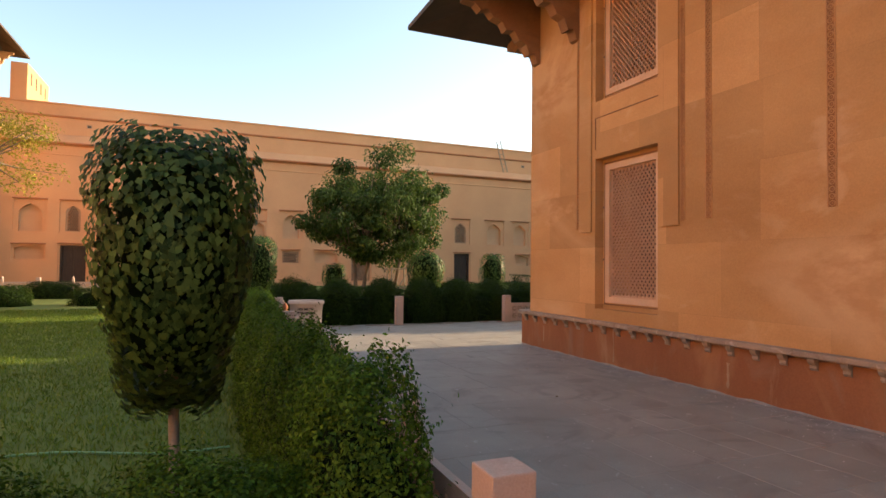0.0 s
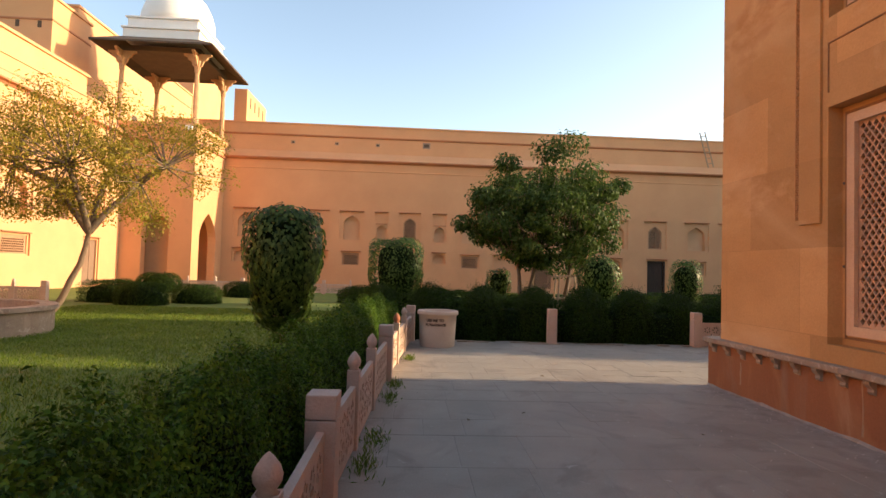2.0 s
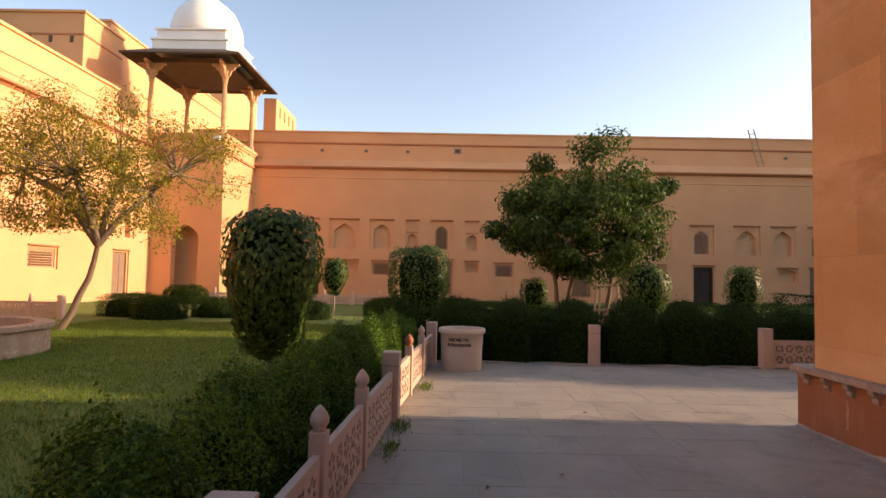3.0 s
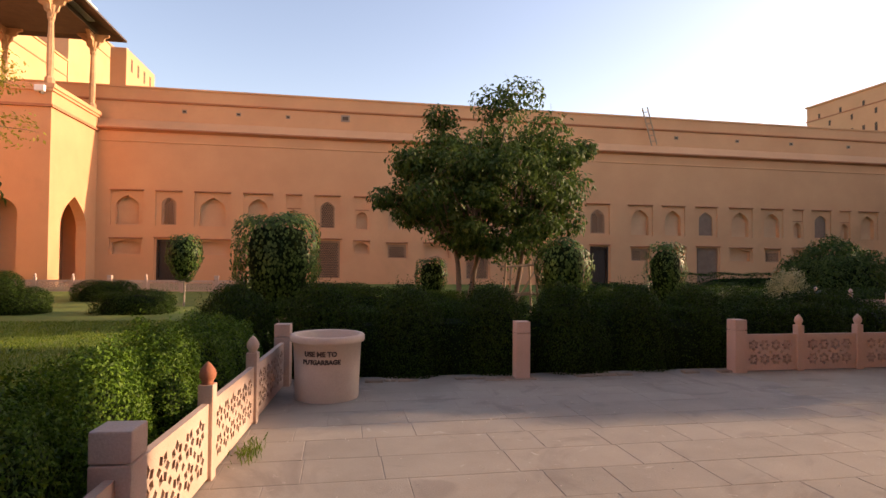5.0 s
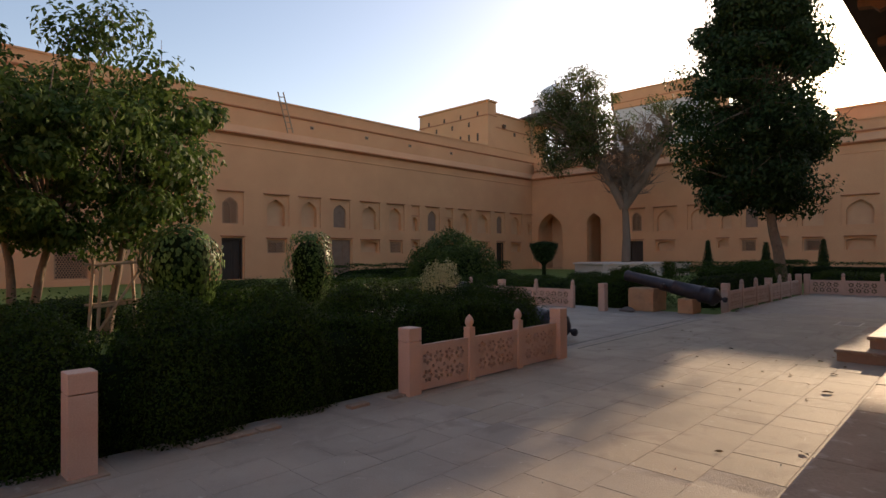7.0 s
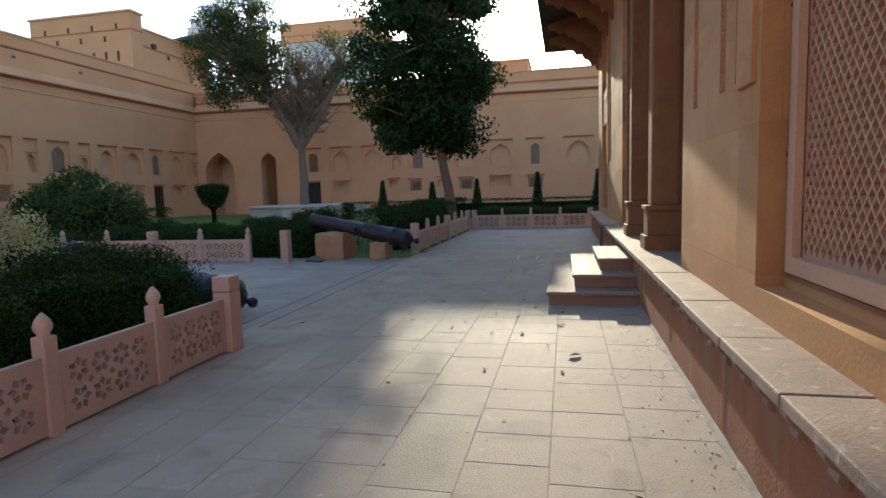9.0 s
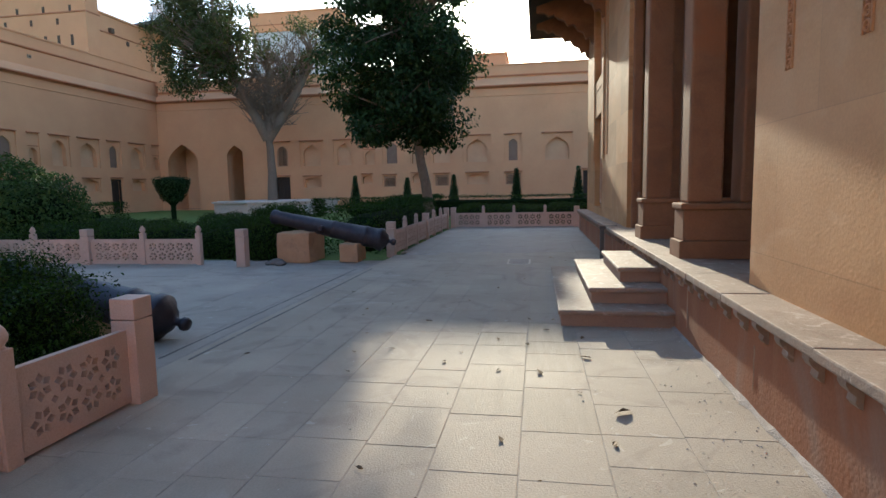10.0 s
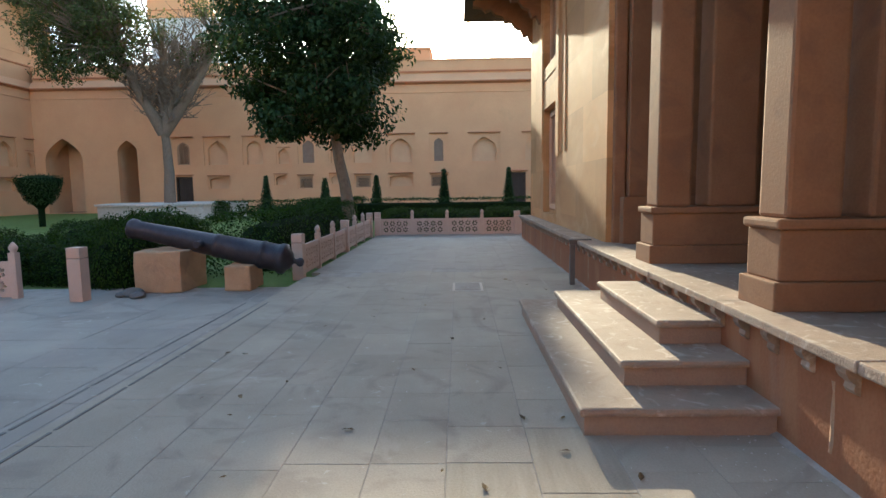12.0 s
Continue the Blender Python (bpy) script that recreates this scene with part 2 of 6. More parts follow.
L_CREAM = leaf_mat("cream_leaves", (0.42, 0.42, 0.20), (0.58, 0.56, 0.33), 0.3)
L_GRASS = leaf_mat("grass_blades", (0.075, 0.135, 0.016), (0.19, 0.26, 0.04), 0.4)
WOODPOLE = mat("pale_bamboo", (0.30, 0.21, 0.135), (0.40, 0.29, 0.19), 0.7, 5, 50, 0.2)
RED = mat("terracotta_tip", (0.30, 0.10, 0.055), (0.38, 0.14, 0.075), 0.8, 5, 50, 0.2)
HOSE = mat("green_hose_plastic", (0.12, 0.28, 0.12), (0.16, 0.34, 0.15), 0.4, 5, 50, 0.05)
PIPE = mat("grey_drain_pipe", (0.10, 0.085, 0.075), (0.15, 0.125, 0.11), 0.6, 5, 50, 0.1)
DRYLEAF = mat("dry_leaf", (0.10, 0.06, 0.03), (0.22, 0.14, 0.06), 0.8, 20, 90, 0.2, obj_random=0.4)


# ---- builders ----
from mathutils.geometry import delaunay_2d_cdt


def data_of(verts, faces, name="mesh", smooth=False):
    me = bpy.data.meshes.new(name)
    me.from_pydata([tuple(v) for v in verts], [], faces)
    me.validate()
    if smooth:
        for f in me.polygons:
            f.use_smooth = True
    return me


def link(name, me, material, parent=None, label="", m=None):
    """One mesh object, under a thing or a part where given."""
    ob = new(name, me)
    if material is not None and not me.materials:
        me.materials.append(material)
    if parent is not None:
        ob.parent = parent
    if m is not None:
        ob.matrix_basis = m
    return tagged(ob, label)


def part(name, bm, material, parent, label="", m=None, smooth=False):
    me = bpy.data.meshes.new(name)
    bm.to_mesh(me)
    bm.free()
    if smooth:
        for f in me.polygons:
            f.use_smooth = True
    return link(name, me, material, parent, label, m)


def thing(name, label, category, at=(0, 0, 0), rz=0.0, group=""):
    ob = new(name)
    ob.empty_display_size = 0.1
    ob.matrix_basis = pose(at[0], at[1], at[2], 0, 0, rz)
    return tagged(ob, label, category, group)


def box(bm, x0, x1, y0, y1, z0, z1, bevel=0.0):
    r = bmesh.ops.create_cube(bm, size=1, matrix=Matrix.LocRotScale(((x0 + x1) / 2, (y0 + y1) / 2, (z0 + z1) / 2), None, (x1 - x0, y1 - y0, z1 - z0)))
    if bevel:
        es = list({e for v in r["verts"] for e in v.link_edges})
        bmesh.ops.bevel(bm, geom=es, offset=bevel, segments=2, affect="EDGES", profile=0.6)
    return bm


def boxed(x0, x1, y0, y1, z0, z1, bevel=0.0):
    return box(bmesh.new(), x0, x1, y0, y1, z0, z1, bevel)


def lathe(profile, n=24, cap=True):
    """A turned solid round z, from pairs of radius and height."""
    vs, fs = [], []
    for r, z in profile:
        for i in range(n):
            a = 2 * math.pi * i / n
            vs.append((r * math.cos(a), r * math.sin(a), z))
    for k in range(len(profile) - 1):
        for i in range(n):
            j = (i + 1) % n
            fs.append((k * n + i, k * n + j, (k + 1) * n + j, (k + 1) * n + i))
    if cap:
        fs.append(tuple(range(n - 1, -1, -1)))
        fs.append(tuple((len(profile) - 1) * n + i for i in range(n)))
    return vs, fs


def plate(outer, holes, depth):
    """A slab in the xz plane, front at y=0 facing -y, with holes right through."""
    loops = []
    for lp in [outer] + list(holes):
        turn = sum(lp[i][0] * lp[(i + 1) % len(lp)][1] - lp[(i + 1) % len(lp)][0] * lp[i][1] for i in range(len(lp)))
        loops.append(list(lp) if turn > 0 else list(lp)[::-1])
    pts, faces = [], []
    for lp in loops:
        faces.append(list(range(len(pts), len(pts) + len(lp))))
        pts += [Vector(p) for p in lp]
    vo, eo, fo, ov, oe, of = delaunay_2d_cdt(pts, [], faces, 0, 1e-5)
    keep = [f for f, o in zip(fo, of) if list(o) == [0]]
    vs = [(v.x, 0, v.y) for v in vo] + [(v.x, depth, v.y) for v in vo]
    k = len(vo)
    fs = []
    for f in keep:
        a, b, c = (vo[i] for i in f)
        up = (b.x - a.x) * (c.y - a.y) - (b.y - a.y) * (c.x - a.x) > 0
        f = list(f) if up else list(f)[::-1]
        fs.append(tuple(f))
        fs.append(tuple(k + i for i in f[::-1]))
    for h, lp in enumerate(loops):
        s = len(vs)
        area = sum(lp[i][0] * lp[(i + 1) % len(lp)][1] - lp[(i + 1) % len(lp)][0] * lp[i][1] for i in range(len(lp)))
        lp = lp if (area > 0) == (h == 0) else lp[::-1]
        n = len(lp)
        vs += [(p[0], 0, p[1]) for p in lp] + [(p[0], depth, p[1]) for p in lp]
        fs += [(s + i, s + n + i, s + n + (i + 1) % n, s + (i + 1) % n) for i in range(n)]
    return vs, fs


def rect(x0, x1, z0, z1):
    return [(x0, z0), (x1, z0), (x1, z1), (x0, z1)]


def arch(x0, x1, z0, z1, rise=None, n=7):
    """A pointed arch's outline, straight to its springing."""
    c, w = (x0 + x1) / 2, (x1 - x0) / 2
    rise = rise if rise else w * 1.05
    s = z1 - rise
    out = [(x0, z0), (x1, z0)]
    for i in range(n + 1):
        k = i / n
        out.append((c + w * (1 - k ** 2.1), s + rise * (k ** 0.92)))
    for i in range(n - 1, -1, -1):
        k = i / n
        out.append((c - w * (1 - k ** 2.1), s + rise * (k ** 0.92)))
    return out


def diamonds(x0, x1, z0, z1, nx, nz, fill=0.62, inside=None):
    """Diamond holes on a staggered net."""
    dx, dz = (x1 - x0) / nx, (z1 - z0) / nz
    out = []
    for j in range(2 * nz - 1):
        for i in range(nx - (j % 2)):
            cx, cz = x0 + dx * (i + 0.5 + 0.5 * (j % 2)), z0 + dz * (j * 0.5 + 0.5)
            a, b = dx * 0.5 * fill, dz * 0.5 * fill
            h = [(cx - a, cz), (cx, cz - b), (cx + a, cz), (cx, cz + b)]
            if inside is None or all(inside(*p) for p in h):
                out.append(h)
    return out


def hexes(x0, x1, z0, z1, size, inside=None):
    """Six-sided holes on a honeycomb."""
    out = []
    nx, nz = int((x1 - x0) / size), int((z1 - z0) / (size * 0.87))
    for j in range(nz):
        for i in range(nx - (j % 2)):
            cx = x0 + (x1 - x0 - nx * size) / 2 + size * (i + 0.5 + 0.5 * (j % 2))
            cz = z0 + size * 0.87 * (j + 0.55)
            h = [(cx + 0.42 * size * math.sin(a * math.pi / 3), cz + 0.42 * size * math.cos(a * math.pi / 3)) for a in range(6)]
            if inside is None or all(inside(*p) for p in h):
                out.append(h)
    return out


def rosettes(x0, x1, z0, z1, s):
    """The fence's star net: kite holes round each centre on a staggered net."""
    out = []
    rows = max(1, round((z1 - z0) / s))
    cols = max(1, round((x1 - x0) / s))
    dx, dz = (x1 - x0) / cols, (z1 - z0) / rows
    for j in range(rows):
        for i in range(cols):
            cx, cz = x0 + dx * (i + 0.5), z0 + dz * (j + 0.5)
            r = min(dx, dz)
            for k in range(6):
                a = k * math.pi / 3 + (0.52 if (i + j) % 2 else 0.0)
                u, v = (math.cos(a), math.sin(a)), (-math.sin(a), math.cos(a))
                h = [(cx + r * (u[0] * p + v[0] * q), cz + r * (u[1] * p + v[1] * q)) for p, q in ((0.115, 0.0), (0.30, -0.15), (0.48, 0.0), (0.30, 0.15))]
                out.append(h)
            if i < cols - 1 and j < rows - 1:
                ex, ez, q = cx + dx / 2, cz + dz / 2, 0.15 * r
                out.append([(ex - q, ez), (ex, ez - q), (ex + q, ez), (ex, ez + q)])
    return out


# the frames of walls: along x facing south, along y facing west, facing east, facing north
SOUTHWARD = lambda y: Matrix.Translation((0, y, 0))
WESTWARD = lambda x: Matrix.Translation((x, 0, 0)) @ pose(0, 0, 0, 0, 0, -90)
EASTWARD = lambda x: Matrix.Translation((x, 0, 0)) @ pose(0, 0, 0, 0, 0, 90)
NORTHWARD = lambda y: Matrix.Translation((0, y, 0)) @ pose(0, 0, 0, 0, 0, 180)


def structure(name, me, material, label, m=None):
    return tagged(link(name, me, material, None, label, m), kind="structure")


def joined(*lists):
    vs, fs = [], []
    for v, f in lists:
        k = len(vs)
        vs += [tuple(p) for p in v]
        fs += [tuple(i + k for i in q) for q in f]
    return vs, fs


def block(x0, x1, y0, y1, z0, z1):
    vs = [(x, y, z) for z in (z0, z1) for y in (y0, y1) for x in (x0, x1)]
    return vs, [(0, 2, 3, 1), (4, 5, 7, 6), (0, 1, 5, 4), (2, 6, 7, 3), (0, 4, 6, 2), (1, 3, 7, 5)]


def moulding(x0, x1, profile):
    """A run along x of a profile of (out, z), out towards -y."""
    n = len(profile)
    vs = [(x, -o, z) for x in (x0, x1) for o, z in profile]
    fs = [(i, i + 1, n + i + 1, n + i) for i in range(n - 1)] + [tuple(range(n - 1, -1, -1)), tuple(n + i for i in range(n)), (n - 1, 0, n, 2 * n - 1)]
    return vs, fs


# ---- ground ----
WALL_N, WALL_E, WALL_W, WALL_S = 46.0, 56.5, -19.0, -30.0
structure("ground", data_of([(-900, -900, -0.06), (900, -900, -0.06), (900, 900, -0.06), (-900, 900, -0.06)], [(0, 1, 2, 3)]), GRASS, "mown green lawn with worn dry patches")
structure("pavement", data_of(*joined(block(-9, 31.5, -29.9, 0.45, -0.3, -0.003), block(0.2, 31.5, 0.45, 13.55, -0.3, -0.003), block(11.2, 19.0, 13.55, 22.0, -0.3, -0.003))), MORTAR, "grey stone terrace with mortared joints")


# ---- court walls ----
def court_wall(name, m, u0, u1, upper, lower, label, top=13.0, arches=()):
    """A palace wall in the frame m: sunk panels, niches and windows in two rows, cornice, ledge and parapet.
    upper, lower: rows of (kind, centre, width)."""
    panels, niches, fills = [], [], []
    for kind, c, w in upper:
        if kind == "arch":
            panels.append(rect(c - w / 2 - 0.3, c + w / 2 + 0.3, 3.75, 6.1)); niches.append((arch(c - w / 2, c + w / 2, 3.8, 5.75), "niche", c, w, 3.8, 5.75))
        if kind == "small":
            panels.append(rect(c - w / 2 - 0.16, c + w / 2 + 0.16, 3.75, 6.1)); niches.append((arch(c - w / 2, c + w / 2, 3.8, 5.05), "niche", c, w, 3.8, 5.05))
        if kind in ("jali", "shut"):
            panels.append(rect(c - w / 2 - 0.36, c + w / 2 + 0.36, 3.75, 6.1)); niches.append((arch(c - w / 2, c + w / 2, 3.85, 5.7), kind, c, w, 3.85, 5.7))
    for kind, c, w in lower:
        if kind == "door":
            niches.append((rect(c - w / 2, c + w / 2, 0.0, 2.85), "door", c, w, 0.0, 2.85))
        if kind == "grey":
            niches.append((rect(c - w / 2, c + w / 2, 0.0, 2.85), "grey", c, w, 0.0, 2.85))
        if kind == "screen":
            niches.append((rect(c - w / 2, c + w / 2, 0.35, 2.95), "jali", c, w, 0.35, 2.95))
        if kind == "jali":
            niches.append((rect(c - w / 2, c + w / 2, 1.8, 2.75), "jali", c, w, 1.8, 2.75))
        if kind == "low":
            niches.append((arch(c - w / 2, c + w / 2, 1.85, 2.78, 0.25), "niche", c, w, 1.85, 2.78))
        if kind == "bit":
            niches.append((arch(c - w / 2, c + w / 2, 2.1, 2.85, 0.3), "niche", c, w, 2.1, 2.85))
    big = [arch(c - w / 2, c + w / 2, 0.0, h, w * 0.62) for c, w, h in arches]
    lows = [rect(c - w / 2 - 0.12, c + w / 2 + 0.12, z0 - (0.0 if z0 < 0.1 else 0.1), z1 + 0.14) for o, k, c, w, z0, z1 in niches if z1 < 3.2]
    wall = structure(name, data_of(*joined(plate(rect(u0, u1, -0.3, 10.1), panels + lows + big, 0.09))), PLASTER, label, m)
    inner = link("recessed_plaster", data_of(*plate(rect(u0, u1, -0.3, 10.1), [o[0] for o in niches] + big, 0.34)), PLASTER, wall, "", Matrix.Translation((0, 0.09, 0)))
    link("wall_core", data_of(*plate(rect(u0, u1, -0.3, 10.1), [o[0] for o in niches if o[1] != "niche"] + big, 0.9)), NICHE, wall, "", Matrix.Translation((0, 0.43, 0)))
    link("wall_back", data_of(*block(u0, u1, 3.2, 3.6, -0.3, 10.1)), SHADE_BACK, wall)
    # unseen cap added to keep sky light out behind the lattices
    link("light_block_cap", data_of(*block(u0, u1, 1.335, 3.6, 10.102, 10.3)), PLASTER, wall)
    for o, k, c, w, z0, z1 in niches:
        if k == "jali":
            ins = lambda x, z, c=c, w=w, z1=z1: abs(x - c) < w / 2 * (1 if z < z1 - w * 0.5 else max(0.05, (z1 - z) / (w * 0.5)) ** 0.6) - 0.02
            test = ins if z1 > 3.2 else None
            hs = hexes(c - w / 2 + 0.05, c + w / 2 - 0.05, z0 + 0.05, z1 - 0.05, 0.14, test)
            link("jali_window", data_of(*plate(o, hs, 0.07)), COURTJALI, wall, "pierced stone lattice", Matrix.Translation((0, 0.14, 0)))
        if k == "shut":
            link("window_shutter", data_of(*plate(o, [], 0.05)), GREYDOOR, wall, "grey painted shutter", Matrix.Translation((0, 0.2, 0)))
        if k == "grey":
            d = link("shut_door", data_of(*plate(o, [], 0.06)), GREYDOOR, wall, "grey painted closed door", Matrix.Translation((0, 0.2, 0)))
            for s in (-1, 1):
                for za in (0.2, 1.5):
                    link("door_panel", data_of(*block(c + s * w / 4 - w * 0.17, c + s * w / 4 + w * 0.17, -0.03, 0.0, za, za + 1.15)), GREYDOOR, d)
        if k == "door":
            fr = link("door_frame", data_of(*plate(rect(c - w / 2, c + w / 2, 0, 2.85), [rect(c - w / 2 + 0.1, c + w / 2 - 0.1, -0.0 + 0.02, 2.73)], 0.14)), WOOD, wall, "dark wooden door frame", Matrix.Translation((0, 0.12, 0)))
            for s in (-1, 1):
                link("door_leaf", data_of(*joined(block(c + (0.005 if s > 0 else -w / 2 + 0.1), c + (w / 2 - 0.1 if s > 0 else -0.005), 0.2, 0.25, 0.02, 2.73), *[block(c + s * w / 4 - w * 0.15, c + s * w / 4 + w * 0.15, 0.17, 0.2, z, z + 0.62) for z in (0.2, 1.05, 1.9)])), WOOD, fr)
    # hood strips in the dark trim colour imitate the shadow line over each niche
    for o, k, c, w, z0, z1 in niches:
        if z1 > 3.2:
            g = 0.36 if k in ("jali", "shut") else 0.3 if w > 0.9 else 0.16
            link("hood_shade_line", data_of(*moulding(c - w / 2 - g - 0.03, c + w / 2 + g + 0.03, [(-0.02, 6.05), (0.09, 6.07), (0.10, 6.13), (-0.02, 6.17)])), TRIM, wall)
            if w < 0.9 and k == "niche":
                link("hood_shade_line", data_of(*moulding(c - w / 2 - 0.1, c + w / 2 + 0.1, [(-0.12, 5.12), (-0.05, 5.13), (-0.04, 5.18), (-0.12, 5.2)])), TRIM, wall)
        else:
            link("hood_shade_line", data_of(*moulding(c - w / 2 - 0.14, c + w / 2 + 0.14, [(-0.02, z1 + 0.1), (0.08, z1 + 0.11), (0.09, z1 + 0.16), (-0.02, z1 + 0.2)])), TRIM, wall)
    for c, w, h in arches:
        link("arch_recess", data_of(*joined(block(c - w / 2 - 0.1, c + w / 2 + 0.1, 2.9, 3.1, 0, h), block(c - w / 2 - 0.3, c - w / 2, 1.3, 3.0, 0, h), block(c + w / 2, c + w / 2 + 0.3, 1.3, 3.0, 0, h), block(c - w / 2 - 0.2, c + w / 2 + 0.2, 1.3, 3.1, h, h + 0.2))), NICHE, wall)
        link("inner_door", data_of(*joined(block(c - 0.1, c + 0.75, 2.84, 2.9, 0, 2.3))), WOOD, wall, "dark wooden inner door")
    # cornice, sloped ledge, upper wall and parapet
    link("string_moulding", data_of(*moulding(u0, u1, [(0, 9.28), (0.05, 9.30), (0.05, 9.36), (0, 9.38)])), PLASTER, wall)
    link("cornice", data_of(*moulding(u0, u1, [(-0.3, 9.96), (0.05, 9.96), (0.12, 10.05), (0.32, 10.09), (0.32, 10.18), (0.20, 10.2), (-0.3, 10.22)])), TRIM, wall, "red-brown painted cornice")
    link("sloped_ledge", data_of(*moulding(u0, u1, [(-0.9, 10.1), (0.16, 10.2), (0.14, 10.25), (-0.45, 10.85), (-0.9, 10.87)])), PLASTER, wall)
    link("upper_wall", data_of(*block(u0, u1, 0.45, 1.3, 10.6, top)), PLASTER, wall)
    link("parapet_moulding", data_of(*moulding(u0, u1, [(-0.5, top - 0.95), (-0.38, top - 0.93), (-0.33, top - 0.86), (-0.33, top - 0.80), (-0.5, top - 0.78)])), TRIM, wall, "red-brown painted moulding")
    link("coping", data_of(*block(u0, u1, 0.38, 1.36, top, top + 0.12)), PLASTER, wall)
    return wall


north_upper = [("arch", -12.33, 1.4), ("jali", -9.76, 0.92), ("arch", -7.0, 1.7), ("arch", -4.05, 1.3), ("small", -1.67, 0.72), ("jali", 0.6, 1.0), ("small", 3.0, 0.78), ("arch", 5.5, 1.3), ("arch", 8.4, 1.6), ("jali", 11.4, 0.95), ("arch", 14.4, 1.5), ("arch", 17.5, 1.4),
    ("jali", 20.8, 1.15), ("arch", 24.3, 1.45), ("arch", 27.1, 1.35), ("shut", 29.95, 1.2), ("arch", 33.0, 1.5), ("arch", 35.87, 1.4), ("small", 38.25, 0.66), ("shut", 40.45, 1.12), ("small", 42.73, 0.68), ("arch", 45.0, 1.3), ("arch", 47.85, 1.7), ("shut", 50.6, 0.88), ("arch", 53.45, 1.5), ("small", 56.0, 0.8)]
north_lower = [("low", -12.36, 1.75), ("door", -9.7, 1.6), ("low", -7.0, 2.15), ("jali", -4.05, 1.3), ("bit", -1.67, 0.85), ("screen", 0.62, 1.75), ("bit", 3.0, 0.9), ("jali", 5.5, 1.3), ("low", 8.4, 1.8), ("screen", 11.4, 1.65), ("low", 14.4, 1.7), ("bit", 17.5, 0.9), ("door", 20.95, 1.5), ("jali", 24.3, 1.4), ("low", 27.4, 1.4),
    ("grey", 30.1, 1.85), ("low", 33.0, 1.85), ("jali", 35.9, 1.25), ("bit", 38.25, 0.8), ("jali", 40.45, 1.3), ("bit", 42.73, 0.8), ("jali", 45.0, 1.3), ("low", 47.85, 1.7), ("door", 50.7, 1.2), ("low", 53.45, 1.6)]
court_wall("wall_north", SOUTHWARD(WALL_N), -19.4, WALL_E + 1.3, north_upper, north_lower, "long ochre plastered palace wall with niches")
east_upper = [("jali", -33.57, 1.05), ("arch", -30.69, 1.65), ("arch", -27.62, 1.35), ("small", -25.23, 0.85), ("shut", -23.18, 0.95), ("arch", -18.70, 1.5), ("small", -20.94, 0.8), ("arch", -15.58, 1.8), ("shut", -12.46, 0.75), ("arch", -8.75, 2.0), ("arch", -4.56, 1.7), ("jali", -1.64, 1.0), ("arch", 1.77, 1.6), ("arch", 5.67, 1.6), ("jali", 9.57, 1.0)]
east_lower = [("door", -33.62, 1.4), ("low", -30.69, 1.6), ("bit", -25.52, 0.86), ("jali", -23.43, 1.1), ("bit", -20.94, 0.8), ("jali", -18.70, 1.2), ("low", -15.58, 1.8), ("jali", -12.46, 1.3), ("door", -5.98, 1.2), ("low", -2.12, 1.6)]
court_wall("wall_east", WESTWARD(WALL_E), -46.0, 30.0, east_upper, east_lower, "ochre plastered palace wall with deep arches", 11.9, [(-43.6, 3.15, 6.15), (-38.2, 1.7, 5.9)])
west_upper = [("arch", 37, 1.5), ("jali", 33.8, 1.1), ("arch", 30, 1.6), ("arch", 26, 1.6), ("jali", 22, 1.1), ("arch", 18, 1.6), ("arch", 14, 1.6)]
west_lower = [("grey", 36.7, 1.5), ("jali", 30.0, 1.9), ("door", 26, 1.5), ("jali", 22, 1.7), ("low", 18, 1.6)]
court_wall("wall_west", EASTWARD(WALL_W), -30.0, 40.0, west_upper, west_lower, "sunlit ochre plastered palace wall", 11.6)
structure("wall_south", data_of(*block(WALL_W, WALL_E, WALL_S - 1, WALL_S, -0.3, 11.5)), PLASTER, "plain ochre wall closing the court")


# ---- hall in the court ----
HX0, HX1, HY0, HY1 = 5.43, 27.5, -12.0, 8.66
PX0, PX1, PY1 = 5.385, 27.62, 8.92
GAP0, GAP1 = 11.95, 18.55
structure("plinth", data_of(*block(PX0, PX1, -12.2, PY1, -0.2, 0.635)), PLINTH, "red-brown plastered plinth of the hall")


def ledge_run(name, length, m):
    """A worn stone ledge in slabs with small corbels under its lip; runs along x, lip towards -y."""
    root = structure(name, data_of(*block(0, length, 0.0, 0.5, 0.62, 0.66)), LEDGE, "worn sandstone ledge slabs on carved corbels", m)
    x, rnd = 0.0, random.Random(5)
    while x < length - 0.05:
        w = min(rnd.uniform(0.9, 1.5), length - x)
        bm = boxed(x + 0.003, x + w - 0.003, -0.10 + rnd.uniform(-0.006, 0.006), 0.5, 0.66, 0.725 + rnd.uniform(-0.004, 0.004), 0.012)
        part("ledge_slab", bm, LEDGE, root)
        x += w
    prof = [(-0.08, 0.658), (0.0, 0.658), (0.0, 0.515), (-0.018, 0.52), (-0.036, 0.545), (-0.03, 0.575), (-0.062, 0.60), (-0.08, 0.63)]
    n = len(prof)
    vs = [(sx, y, z) for sx in (-0.04, 0.04) for y, z in prof]
    fs = [tuple(range(n)), tuple(2 * n - 1 - i for i in range(n))] + [(i, n + i, n + (i + 1) % n, (i + 1) % n) for i in range(n)]
    me = data_of(vs, fs, "corbel")
    k = 0.2
    while k < length - 0.1:
        link("corbel", me, LEDGE, root, "", Matrix.Translation((k, 0, 0)))
        k += 0.36
    return root


